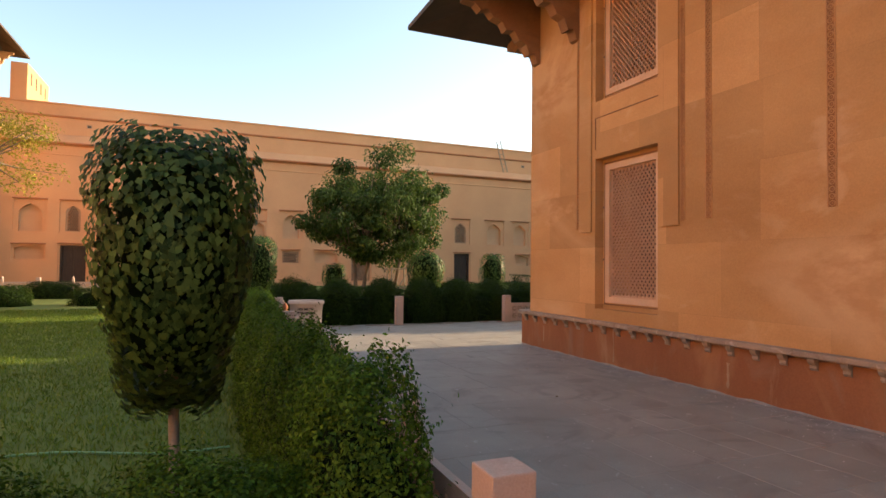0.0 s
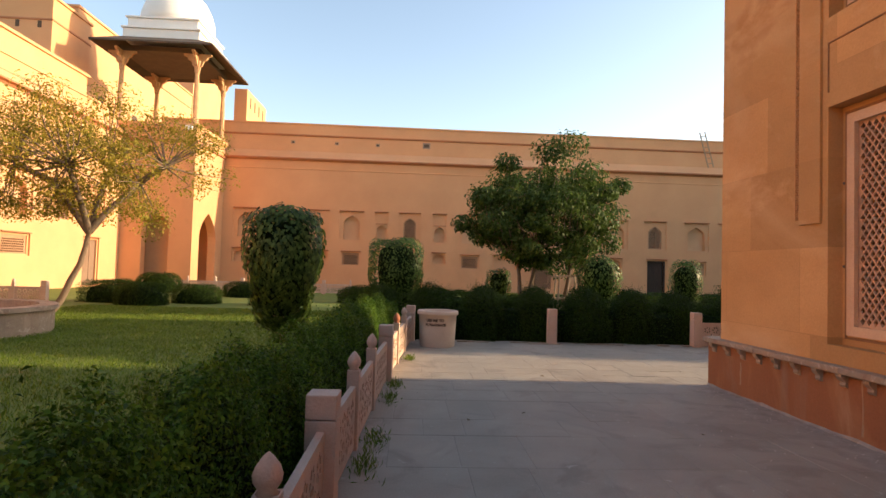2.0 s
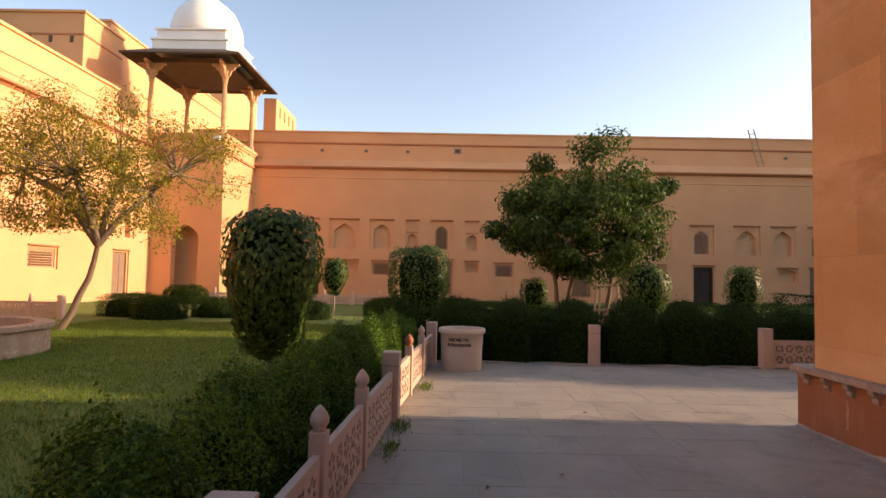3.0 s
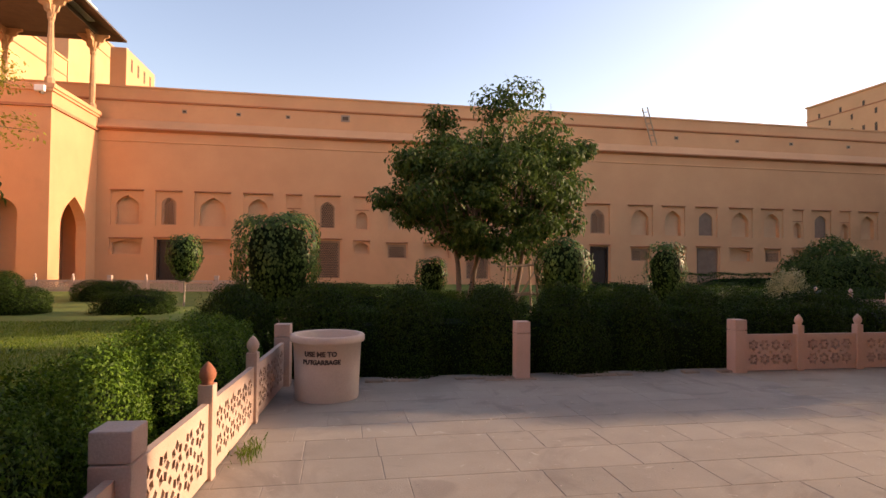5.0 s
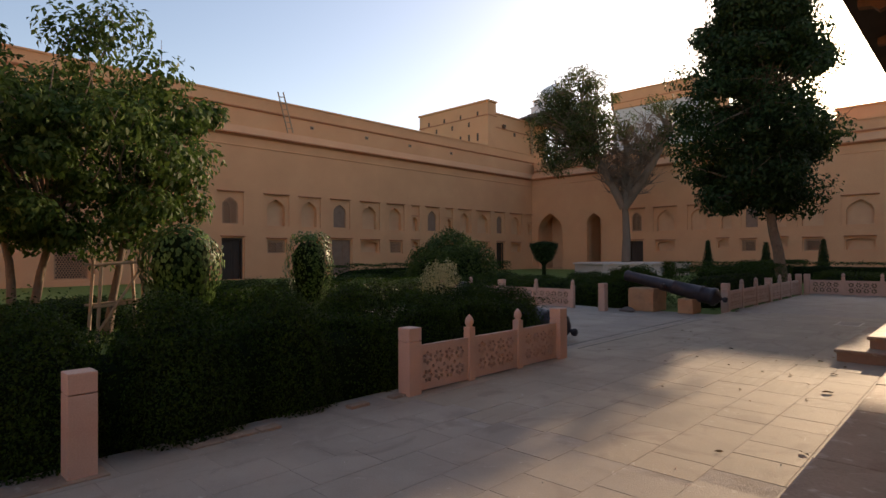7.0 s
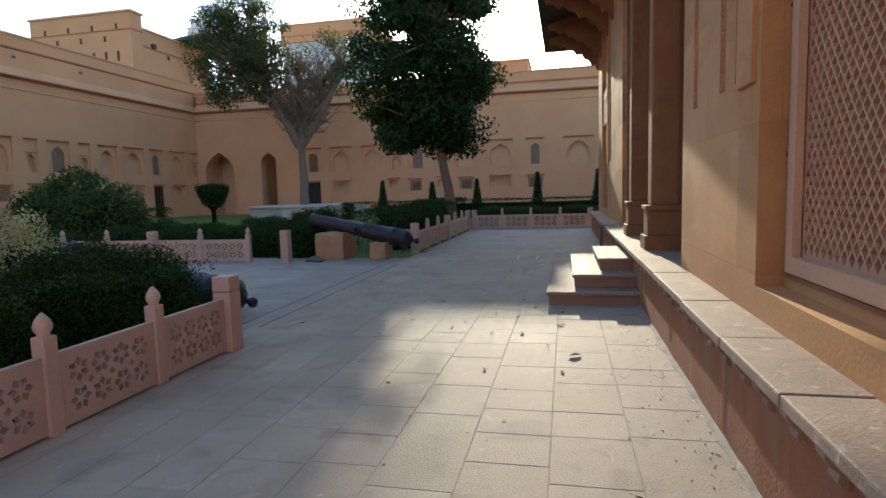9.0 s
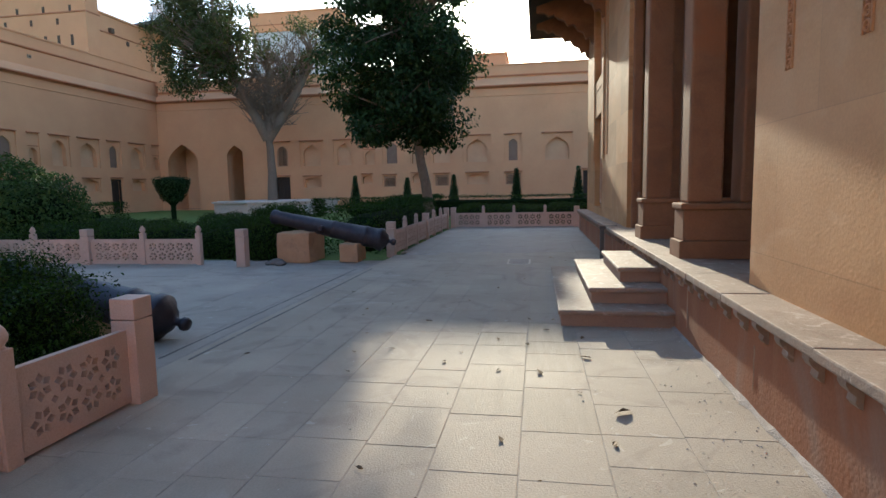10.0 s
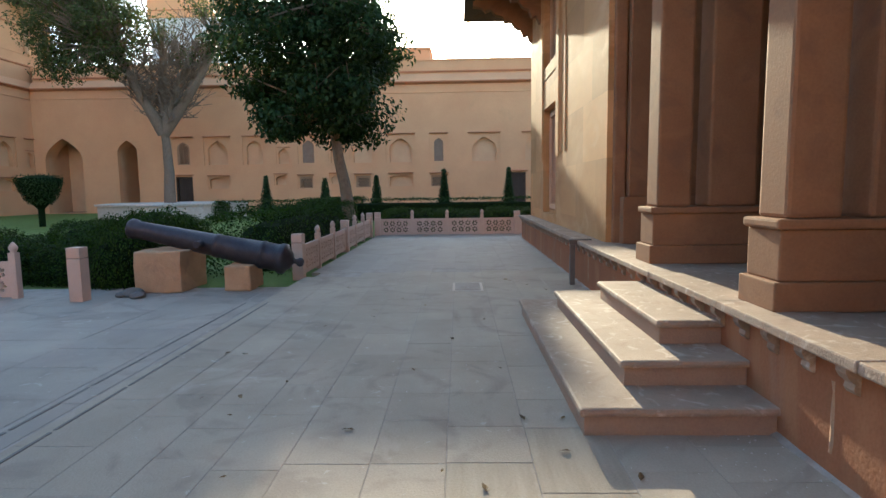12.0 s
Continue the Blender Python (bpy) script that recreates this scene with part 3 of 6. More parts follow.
def plinth_joints(m, length, seed):
    """Upright smears of pale mortar at the joints of the plinth's blocks."""
    rj = random.Random(seed)
    pl = bpy.data.objects["plinth"]
    x = rj.uniform(0.5, 1.2)
    while x < length:
        w, z0, z1 = rj.uniform(0.012, 0.035), rj.uniform(0.02, 0.2), rj.uniform(0.4, 0.63)
        k = 7
        vs = []
        for i in range(k):
            z = z0 + (z1 - z0) * i / (k - 1)
            c, h = x + rj.uniform(-0.008, 0.008), w * rj.uniform(0.4, 1.0)
            vs += [(c - h, 0.0, z), (c, -0.006, z), (c + h, 0.0, z)]
        fs = [q for i in range(k - 1) for q in ((3 * i, 3 * i + 1, 3 * i + 4, 3 * i + 3), (3 * i + 1, 3 * i + 2, 3 * i + 5, 3 * i + 4))]
        link("mortar_joint", data_of(vs, fs), PLINTHMORTAR, pl, "", m)
        x += rj.uniform(1.3, 2.4)


plinth_joints(WESTWARD(PX0) @ Matrix.Translation((-PY1, 0, 0)), 14.0, 61)
plinth_joints(NORTHWARD(PY1) @ Matrix.Translation((-PX1, 0, 0)), PX1 - PX0, 62)
ledge_run("ledge_west", 21.1, WESTWARD(PX0) @ Matrix.Translation((-PY1 + 0.0, 0, 0)))
ledge_run("ledge_north", PX1 - PX0, NORTHWARD(PY1) @ Matrix.Translation((-PX1, 0, 0)))
structure("plinth_floor", data_of(*block(PX0 + 0.52, PX1 - 0.1, -12, PY1 - 0.5, 0.62, 0.715)), LEDGE, "worn sandstone floor of the portico")

hall_roof_z = 7.6


def carved_band(parent, u, z0, z1, w=0.085):
    """A narrow band, its ground coloured dark for recess shade, with a chain of carved flowers between two fillets."""
    ground = link("carved_band", data_of(*block(u - w / 2, u + w / 2, -0.004, 0.02, z0, z1)), BANDGROUND, parent, "band with a flower chain, ground darkened for recess shade")
    bits = [block(u - w / 2 - 0.012, u - w / 2, -0.014, 0.0, z0, z1), block(u + w / 2, u + w / 2 + 0.012, -0.014, 0.0, z0, z1)]
    z = z0 + w / 2
    n = 8
    while z < z1 - w / 2:
        v, f = [], []
        for r, y in ((0.47, -0.003), (0.43, -0.016), (0.33, -0.016), (0.29, -0.003)):
            for i in range(n):
                a = 2 * math.pi * i / n
                v.append((u + w * r * math.cos(a), y, z + w * r * math.sin(a)))
        for k in range(3):
            for i in range(n):
                f.append((k * n + i, (k + 1) * n + i, (k + 1) * n + (i + 1) % n, k * n + (i + 1) % n))
        bits.append((v, f))
        r = w * 0.13
        bits.append(([(u - r, -0.003, z), (u, -0.003, z - r), (u + r, -0.003, z), (u, -0.003, z + r), (u, -0.018, z)], [(0, 1, 4), (1, 2, 4), (2, 3, 4), (3, 0, 4)]))
        z += w
    link("flower_chain", data_of(*joined(*bits)), CARVED, ground)
    return ground


def hall_window(parent, c, z0, z1, w, fine):
    """A deep reveal with a plain outer frame, a paler inner rim and a stone lattice at centre c."""
    a, b, e, f = c - w / 2 + 0.15, c + w / 2 - 0.15, z0 + 0.17, z1 - 0.16
    fr = link("window_frame", data_of(*plate(rect(c - w / 2, c + w / 2, z0, z1), [rect(a, b, e, f)], 0.10)), HALL, parent, "plain sandstone window frame", Matrix.Translation((0, 0.17, 0)))
    link("window_rim", data_of(*plate(rect(a - 0.06, b + 0.06, e - 0.06, f + 0.06), [rect(a + 0.045, b - 0.045, e + 0.045, f - 0.045)], 0.05)), RIM, fr, "pale moulded inner rim", Matrix.Translation((0, -0.025, 0)))
    link("frame_bead", data_of(*plate(rect(a - 0.10, b + 0.10, e - 0.10, f + 0.10), [rect(a - 0.075, b + 0.075, e - 0.075, f + 0.075)], 0.02)), HALL_SHADED, fr, "", Matrix.Translation((0, -0.012, 0)))
    for s in (a - 0.12, b + 0.12):
        for k in (0.3, 0.7):
            v, q = lathe([(0.016, 0), (0.016, 0.012), (0.008, 0.016)], 8)
            link("iron_pin", data_of(v, q), PIPE, fr, "", Matrix.Translation((s, 0.0, e + (f - e) * k)) @ pose(0, 0, 0, 90, 0, 0))
    nx = max(3, round((b - a) / fine))
    nz = max(3, round((f - e) / (fine * 1.25)))
    link("lattice", data_of(*plate(rect(a, b, e, f), diamonds(a + 0.05, b - 0.05, e + 0.05, f - 0.05, nx, nz, 0.80), 0.03)), JALI, fr, "pierced red sandstone lattice", Matrix.Translation((0, 0.035, 0)))
    # dark plate behind the lattice paints the unlit room
    link("shade_plate", data_of(*joined(block(c - w / 2 - 0.2, c + w / 2 + 0.2, 1.2, 1.3, z0 - 0.2, z1 + 0.2))), SHADE_BACK, parent)


def hall_face(name, m, u0, u1, bays, label, bands):
    """One outer face of the hall, windows in two storeys at the given centres and widths."""
    deep, shallow = [], []
    for c, w in bays:
        deep += [rect(c - w / 2, c + w / 2, 0.925, 3.555), rect(c - w / 2, c + w / 2, 4.57, 7.1)]
        shallow += [rect(c - w / 2, c + w / 2, 0.925, 3.555), rect(c - w / 2, c + w / 2, 4.57, 7.1)]
    wall = structure(name, data_of(*plate(rect(u0, u1, 0.66, hall_roof_z), deep, 0.5)), HALL, label, m)
    for c, w in bays:
        hall_window(wall, c, 0.925, 3.555, w, 0.09)
        hall_window(wall, c, 4.57, 7.1, w, 0.09)
        # incised panel between the storeys and raised jamb strips
        link("panel_line", data_of(*joined(block(c - w / 2, c + w / 2, -0.012, 0, 4.27, 4.285), block(c - w / 2, c - w / 2 + 0.014, -0.012, 0, 3.72, 4.27))), HALL_SHADED, wall)
        for s in (-1, 1):
            link("jamb_strip", data_of(*block(c + s * (w / 2 + 0.26) - 0.17, c + s * (w / 2 + 0.26) + 0.17, -0.03, 0.0, 2.27, hall_roof_z - 0.3)), HALL, wall)
            carved_band(wall, c + s * (w / 2 + 0.49), 2.33, hall_roof_z - 0.4, 0.06)
    for u in bands:
        carved_band(wall, u, 2.33, hall_roof_z - 0.4, 0.078)
    return wall


hall_face("hall_wall_west", WESTWARD(HX0), -HY1, 12.0, [(-5.77, 1.5), (-0.35, 1.5), (5.0, 1.5), (10.0, 1.5)], "honey sandstone hall wall with pierced lattice windows", [-4.07, -2.42, 1.4, 2.9])
hall_face("hall_wall_north_near", NORTHWARD(HY1), -GAP0, -(HX0 + 0.5), [(-8.6, 1.8)], "honey sandstone wall beside the portico", [-10.4, -11.35, -7.1])
hall_face("hall_wall_north_far", NORTHWARD(HY1), -HX1, -GAP1, [(-24.0, 1.9)], "honey sandstone wall beyond the portico", [-21.9, -22.4])
structure("hall_core", data_of(*joined(block(6.9, 26.5, -11, 0.5, 0.6, hall_roof_z), block(6.9, GAP0 - 0.4, 0.5, 7.3, 0.6, hall_roof_z), block(GAP1 + 0.4, 26.5, 0.5, 7.3, 0.6, hall_roof_z))), HALL_SHADED, "inner walls of the hall")
structure("portico_side_wall", data_of(*joined(block(GAP0 - 0.5, GAP0, 0.5, HY1 - 0.5, 0.70, hall_roof_z), block(GAP1, GAP1 + 0.5, 0.5, HY1 - 0.5, 0.70, hall_roof_z))), HALL_SHADED, "sandstone side walls of the portico")
structure("portico_ceiling", data_of(*block(GAP0, GAP1, 0.5, HY1, 6.602, hall_roof_z)), SLATE, "stone ceiling of the portico, coloured dark for shade")
structure("hall_wall_closing", data_of(*joined(block(HX1 - 0.6, HX1, -12, HY1 - 0.5, 0.6, hall_roof_z), block(HX0, HX1, -12.0, -11.5, 0.6, hall_roof_z))), HALL, "plain sandstone outer walls")
structure("hall_roof", data_of(*joined(block(5.3, 27.7, -12.2, 8.9, hall_roof_z, 8.7), block(5.0, 28.0, -12.4, 9.2, 8.7, 8.85))), HALL, "flat roof parapet of the hall")


def portico_pillar(x, label):
    """A square shaft on a moulded pedestal, with a second shaft behind on the same base."""
    t = thing("portico_pillar", label, "pillar", (x, 8.785, 0.72), 0, "pillars of the portico")
    part("base_slab", boxed(-0.03, 0.45, -1.62, 0.04, 0.0, 0.20, 0.012), HALL_SHADED, t)
    part("pedestal", boxed(0.0, 0.42, -1.58, 0.0, 0.20, 0.55, 0.015), HALL_SHADED, t)
    part("pedestal_cap", boxed(-0.025, 0.445, -1.61, 0.03, 0.55, 0.62, 0.02), HALL_SHADED, t)
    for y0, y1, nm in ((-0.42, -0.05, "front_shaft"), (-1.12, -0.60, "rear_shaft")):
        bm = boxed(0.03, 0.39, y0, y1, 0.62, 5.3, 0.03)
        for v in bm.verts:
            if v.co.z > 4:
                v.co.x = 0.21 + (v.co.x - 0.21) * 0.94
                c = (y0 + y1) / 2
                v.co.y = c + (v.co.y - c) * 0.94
        part(nm, bm, HALL_SHADED, t)
    part("capital", boxed(-0.02, 0.44, -1.6, 0.02, 5.3, 5.685, 0.05), HALL_SHADED, t)
    return t


portico_pillar(13.63, "tall square sandstone pillar on moulded pedestal")
portico_pillar(16.08, "tall square sandstone pillar on moulded pedestal")
for x, s in ((GAP0, 1), (GAP1, -1)):
    t = thing("wall_pilaster", "engaged sandstone pilaster at the portico's edge", "pilaster", (x, 8.6, 0.715), 0, "pilasters of the portico")
    part("pedestal", boxed(*sorted((0.0, s * 0.28)), -1.6, -0.12, 0.0, 0.70, 0.015), HALL_SHADED, t)
    part("shaft", boxed(*sorted((0.0, s * 0.2)), -1.5, -0.22, 0.70, 5.75, 0.02), HALL_SHADED, t)
    part("edge_roll", boxed(*sorted((0.0, s * 0.10)), -0.20, -0.02, 0.0, 5.75, 0.03), HALL_SHADED, t)
structure("portico_beam", data_of(*block(GAP0, GAP1, 7.3, 8.72, 6.405, 6.60)), HALL_SHADED, "stone beam across the pillars")
# dark doorways in the portico's back wall
for c in (12.95, 15.25, 17.5):
    t = thing("portico_doorway", "dark doorway in the portico's back wall", "doorway", (c, 0.5, 0.715), 0, "doorways of the portico")
    part("door_frame", boxed(-0.95, 0.95, 0.0, 0.08, 0, 3.6, 0.02), HALL_SHADED, t)
    part("door_leaf", boxed(-0.75, 0.75, 0.08, 0.12, 0, 3.3, 0.01), WOOD, t, "dark wooden door")

# eave slabs sloping outward on scrolled brackets
out_z, in_z = 7.1, 7.62
ex0, ex1, ey0, ey1 = HX0 - 2.12, HX1 + 2.0, HY0 - 2.0, HY1 + 2.0
ev = [(ex0, ey0, out_z), (ex1, ey0, out_z), (ex1, ey1, out_z), (ex0, ey1, out_z), (HX0, HY0, in_z), (HX1, HY0, in_z), (HX1, HY1, in_z), (HX0, HY1, in_z)]
ev += [(x, y, z + 0.10) for x, y, z in ev]
ef = []
for i in range(4):
    j = (i + 1) % 4
    ef += [(i, j, 8 + j, 8 + i), (i, 4 + i, 4 + j, j), (8 + i, 8 + j, 12 + j, 12 + i)]
structure("eave", data_of(ev, ef), SLATE, "weathered stone eave sloping out, darkened for its shaded underside")


def eave_bracket(m):
    prof = [(0.0, 7.55), (1.75, 7.05), (1.75, 6.9), (1.5, 6.86), (1.38, 6.74), (1.22, 6.80), (1.1, 6.66), (0.9, 6.60), (0.8, 6.44), (0.62, 6.46), (0.5, 6.28), (0.34, 6.22), (0.26, 6.02), (0.14, 6.06), (0.07, 5.88), (0.0, 5.86)]
    n = len(prof)
    vs = [(sx, -o, z) for sx in (-0.11, 0.11) for o, z in prof]
    fs = [tuple(range(n - 1, -1, -1)), tuple(n + i for i in range(n))] + [(i, (i + 1) % n, n + (i + 1) % n, n + i) for i in range(n)]
    ob = link("eave_bracket", data_of(vs, fs), HALL_SHADED, None, "scalloped sandstone bracket under the eave", m)
    tagged(ob, "", "bracket", "brackets under the eave")
    return ob


for y in (8.45, 7.1, 4.6, 2.6, 0.6, -1.4, -3.4, -5.4):
    eave_bracket(WESTWARD(HX0) @ Matrix.Translation((-y, 0, 0)))
for x in (5.9, 7.4, 10.6, 12.2, 14.9, 17.9, 20.9, 22.6, 25.4, 27.3):
    eave_bracket(NORTHWARD(HY1) @ Matrix.Translation((-x, 0, 0)))

# ---- steps up to the portico ----
steps = thing("stone_steps", "three worn sandstone steps up to the portico", "steps", (13.29, 8.9, 0))
for i, (a, b, yf) in enumerate(((0.0, 3.56, 1.26), (0.39, 3.13, 0.90), (0.79, 2.66, 0.52))):
    z = 0.185 * i
    part("riser", boxed(a + 0.035, b - 0.035, 0.0, yf - 0.035, z - (0.02 if i == 0 else 0), z + 0.13, 0.006), RISER, steps)
    part("tread", boxed(a, b, 0.0, yf, z + 0.13, z + 0.185, 0.022), LEDGE, steps, "worn rounded sandstone tread")

# ---- foot of the plinth and drain pipe ----
# pale mortar fillet where plinth and paving meet
for nm, m, ln in (("mortar_fillet", WESTWARD(PX0) @ Matrix.Translation((-PY1, 0, 0)), 20.0), ("mortar_fillet", NORTHWARD(PY1) @ Matrix.Translation((-PX1, 0, 0)), PX1 - PX0)):
    rf = random.Random(8)
    vs, fs = [], []
    k = int(ln / 0.12)
    for i in range(k + 1):
        w = 0.035 + 0.03 * noise.noise(Vector((i * 0.31, 1, 0))) + rf.uniform(-0.01, 0.012)
        hh = 0.02 + 0.02 * noise.noise(Vector((i * 0.4, 5, 0))) + rf.uniform(-0.005, 0.008)
        vs += [(i * ln / k, 0.0, max(0.008, hh)), (i * ln / k, -max(0.012, w), 0.003)]
    fs = [(2 * i, 2 * i + 1, 2 * i + 3, 2 * i + 2) for i in range(k)]
    structure(nm, data_of(vs, fs), MORTAR, "pale crumbling mortar along the plinth's foot", m)
pipe = thing("drain_pipe", "dark drain pipe at the plinth's corner", "drain pipe", (18.95, 9.08, 0))
part("pipe", boxed(-0.04, 0.04, -0.04, 0.04, 0.0, 0.66, 0.012), PIPE, pipe)
part("spout", boxed(-0.05, 0.05, -0.30, 0.05, 0.66, 0.74, 0.015), PIPE, pipe)


# ---- corner tower and roof pavilions ----
def chhatri(x, y, z, wx, wy, name, label, h=5.0, tall=1.3):
    """An open pavilion: four bracketed pillars, wide sloping eave and a white stepped dome."""
    t = thing(name, label, "roof pavilion", (x, y, z), 0, "roof pavilions")
    part("floor_slab", boxed(-wx / 2 - 0.3, wx / 2 + 0.3, -wy / 2 - 0.3, wy / 2 + 0.3, -0.2, 0.06, 0.03), PLASTER, t)
    for sx in (-1, 1):
        for sy in (-1, 1):
            v, f = lathe([(0.27, 0.06), (0.27, 0.4), (0.17, 0.55), (0.2, 1.2), (0.19, 2.2), (0.14, h - 1.4), (0.2, h - 1.25), (0.16, h - 1.1), (0.27, h - 0.75), (0.3, h - 0.5)], 8)
            p = link("pillar", data_of(v, f), BLOCK, t, "", Matrix.Translation((sx * (wx / 2 - 0.15), sy * (wy / 2 - 0.15), 0)))
            for a in (0, 90, 180, 270):
                prof = [(0.0, h), (0.95, h), (0.95, h - 0.12), (0.7, h - 0.22), (0.62, h - 0.42), (0.42, h - 0.5), (0.34, h - 0.8), (0.2, h - 0.9), (0.16, h - 1.2), (0.0, h - 1.25)]
                n = len(prof)
                vs = [(o, s, zz) for s in (-0.09, 0.09) for o, zz in prof]
                fs = [tuple(range(n)), tuple(2 * n - 1 - i for i in range(n))] + [(i, n + i, n + (i + 1) % n, (i + 1) % n) for i in range(n)]
                link("bracket", data_of(vs, fs), BLOCK, p, "", pose(0, 0, 0, 0, 0, a))
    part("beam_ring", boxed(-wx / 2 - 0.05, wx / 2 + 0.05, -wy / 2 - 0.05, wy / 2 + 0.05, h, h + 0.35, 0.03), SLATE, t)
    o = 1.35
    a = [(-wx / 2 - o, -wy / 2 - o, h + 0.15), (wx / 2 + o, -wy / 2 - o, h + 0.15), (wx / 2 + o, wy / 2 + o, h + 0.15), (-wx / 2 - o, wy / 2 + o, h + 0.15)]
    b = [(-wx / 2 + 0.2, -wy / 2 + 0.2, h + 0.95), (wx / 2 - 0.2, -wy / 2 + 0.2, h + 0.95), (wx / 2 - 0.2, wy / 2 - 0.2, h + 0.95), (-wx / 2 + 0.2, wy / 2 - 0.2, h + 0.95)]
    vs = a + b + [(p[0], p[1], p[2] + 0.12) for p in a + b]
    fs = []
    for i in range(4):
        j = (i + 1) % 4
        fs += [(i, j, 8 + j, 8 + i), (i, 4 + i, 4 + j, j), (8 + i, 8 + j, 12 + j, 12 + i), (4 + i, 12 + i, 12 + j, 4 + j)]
    link("eave", data_of(vs, fs), SLATE, t, "weathered sloping eave, darkened for shade")
    dome = part("dome", boxed(-wx / 2 + 0.1, wx / 2 - 0.1, -wy / 2 + 0.1, wy / 2 - 0.1, h + 0.85, h + 1.62, 0.05), WHITE, t, "white plastered stepped dome")
    part("dome_cornice", boxed(-wx / 2, wx / 2, -wy / 2, wy / 2, h + 1.62, h + 1.76, 0.03), WHITE, dome)
    part("dome_tier", boxed(-wx / 2 + 0.3, wx / 2 - 0.3, -wy / 2 + 0.3, wy / 2 - 0.3, h + 1.76, h + 2.42, 0.06), WHITE, dome)
    part("dome_tier", boxed(-wx / 2 + 0.18, wx / 2 - 0.18, -wy / 2 + 0.18, wy / 2 - 0.18, h + 2.42, h + 2.54, 0.03), WHITE, dome)
    prof = [(0.98, 2.5), (1.0, 2.85), (0.98, 3.3), (0.91, 3.75), (0.78, 4.2), (0.58, 4.6), (0.36, 4.92), (0.16, 5.14), (0.08, 5.3), (0.05, 5.9)]
    v, f = lathe(prof, 16)
    v = [(q[0] * (wx / 2 - 0.45) * 1.12, q[1] * (wy / 2 - 0.45) * 1.12, h + 2.5 + (q[2] - 2.5) * tall) for q in v]
    link("dome_shell", data_of(v, f, smooth=True), WHITE, dome)
    return t


TX0, TX1, TY0, TY1 = -19.0, -14.2, 40.0, 46.0
tower = structure("tower_north_west", data_of(*plate(rect(TX0, TX1, -0.3, 9.85), [arch(-17.55, -15.75, 0, 4.95)], 0.6)), PLASTER, "square ochre corner tower with arched openings", SOUTHWARD(TY0))
tower_e = structure("tower_side", data_of(*plate(rect(TY0 + 0.6, TY1, -0.3, 9.85), [arch(41.3, 44.7, 0, 5.25, 2.0)], 0.6)), PLASTER, "sunlit side of the corner tower", EASTWARD(TX1))
structure("tower_core", data_of(*joined(block(TX0, TX1 - 1.9, TY0 + 1.6, TY1, 0, 9.8), block(TX0, TX1 - 0.62, TY0 + 0.62, TY1, 5.5, 9.8))), NICHE, "inner walls of the corner tower")
structure("tower_cornice", data_of(*joined(block(TX0, TX1 + 0.03, TY0 - 0.03, TY1, 10.02, 10.75), block(TX0 - 0.15, TX1 + 0.12, TY0 - 0.12, TY1, 10.75, 10.9))), PLASTER, "ochre parapet band of the corner tower")
structure("tower_trim", data_of(*block(TX0 - 0.12, TX1 + 0.12, TY0 - 0.12, TY1, 9.86, 10.01)), TRIM, "thin red-brown moulding round the tower")
chhatri(-17.0, 43.0, 11.1, 5.4, 5.7, "roof_pavilion", "open stone pavilion with white dome above the corner tower")
lampu = thing("floodlight", "white floodlight on the tower's cornice", "floodlight", (-14.6, 39.83, 10.5))
part("housing", boxed(-0.25, 0.25, -0.35, -0.1, 0.1, 0.45, 0.04), WHITE, lampu)
part("arm", boxed(-0.04, 0.04, -0.25, 0.12, 0.02, 0.14, 0.01), PIPE, lampu)


def palace_block(name, x0, x1, y0, y1, z0, z1, material, label, slits=(), band=True):
    """A far upper storey: body, coping band and dark slabs for the shaded slit openings on its sides."""
    t = thing(name, label, "building", ((x0 + x1) / 2, (y0 + y1) / 2, z0))
    cx, cy = (x0 + x1) / 2, (y0 + y1) / 2
    part("wall", boxed(x0 - cx, x1 - cx, y0 - cy, y1 - cy, 0, z1 - z0, 0.04), material, t)
    if band:
        part("coping", boxed(x0 - cx - 0.12, x1 - cx + 0.12, y0 - cy - 0.12, y1 - cy + 0.12, z1 - z0 - 0.02, z1 - z0 + 0.16, 0.03), material, t)
        part("moulding", boxed(x0 - cx - 0.06, x1 - cx + 0.06, y0 - cy - 0.06, y1 - cy + 0.06, z1 - z0 - 1.5, z1 - z0 - 1.38, 0.02), TRIM, t)
    # each slit is a flat dark block coloured like a shaded opening
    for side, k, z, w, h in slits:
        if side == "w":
            part("window", boxed(x0 - cx - 0.02, x0 - cx + 0.3, k - cy - w / 2, k - cy + w / 2, z - z0, z - z0 + h), SHADE_BACK, t)
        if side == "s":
            part("window", boxed(k - cx - w / 2, k - cx + w / 2, y0 - cy - 0.02, y0 - cy + 0.3, z - z0, z - z0 + h), SHADE_BACK, t)
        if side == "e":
            part("window", boxed(x1 - cx - 0.3, x1 - cx + 0.02, k - cy - w / 2, k - cy + w / 2, z - z0, z - z0 + h), SHADE_BACK, t)
    return t


palace_block("palace_bastion", 49.6, 51.0, 46.75, 57.3, 10.5, 18.0, PLASTER, "ochre palace block with rows of slit openings", [("w", 48.2 + 1.25 * i, 15.6 if i % 2 else 16.6, 0.24, 0.5) for i in range(8)] + [("w", 48.2 + 1.25 * i, 13.9, 0.26, 0.85) for i in range(8)] + [("s", 52.5, 15.5, 0.4, 0.4)])
palace_block("palace_link_wall", 51.0, 61.0, 47.0, 57.0, 10.5, 16.9, PLASTER, "ochre upper wall beside the corner pavilion", [("s", 54.6, 14.9, 0.35, 0.4)])
palace_block("palace_upper_west", -26.0, -20.5, 28.0, 38.0, 9.5, 13.4, PLASTER, "ochre upper storey behind the west wall", [("e", 35.0, 10.6, 0.7, 1.6)])
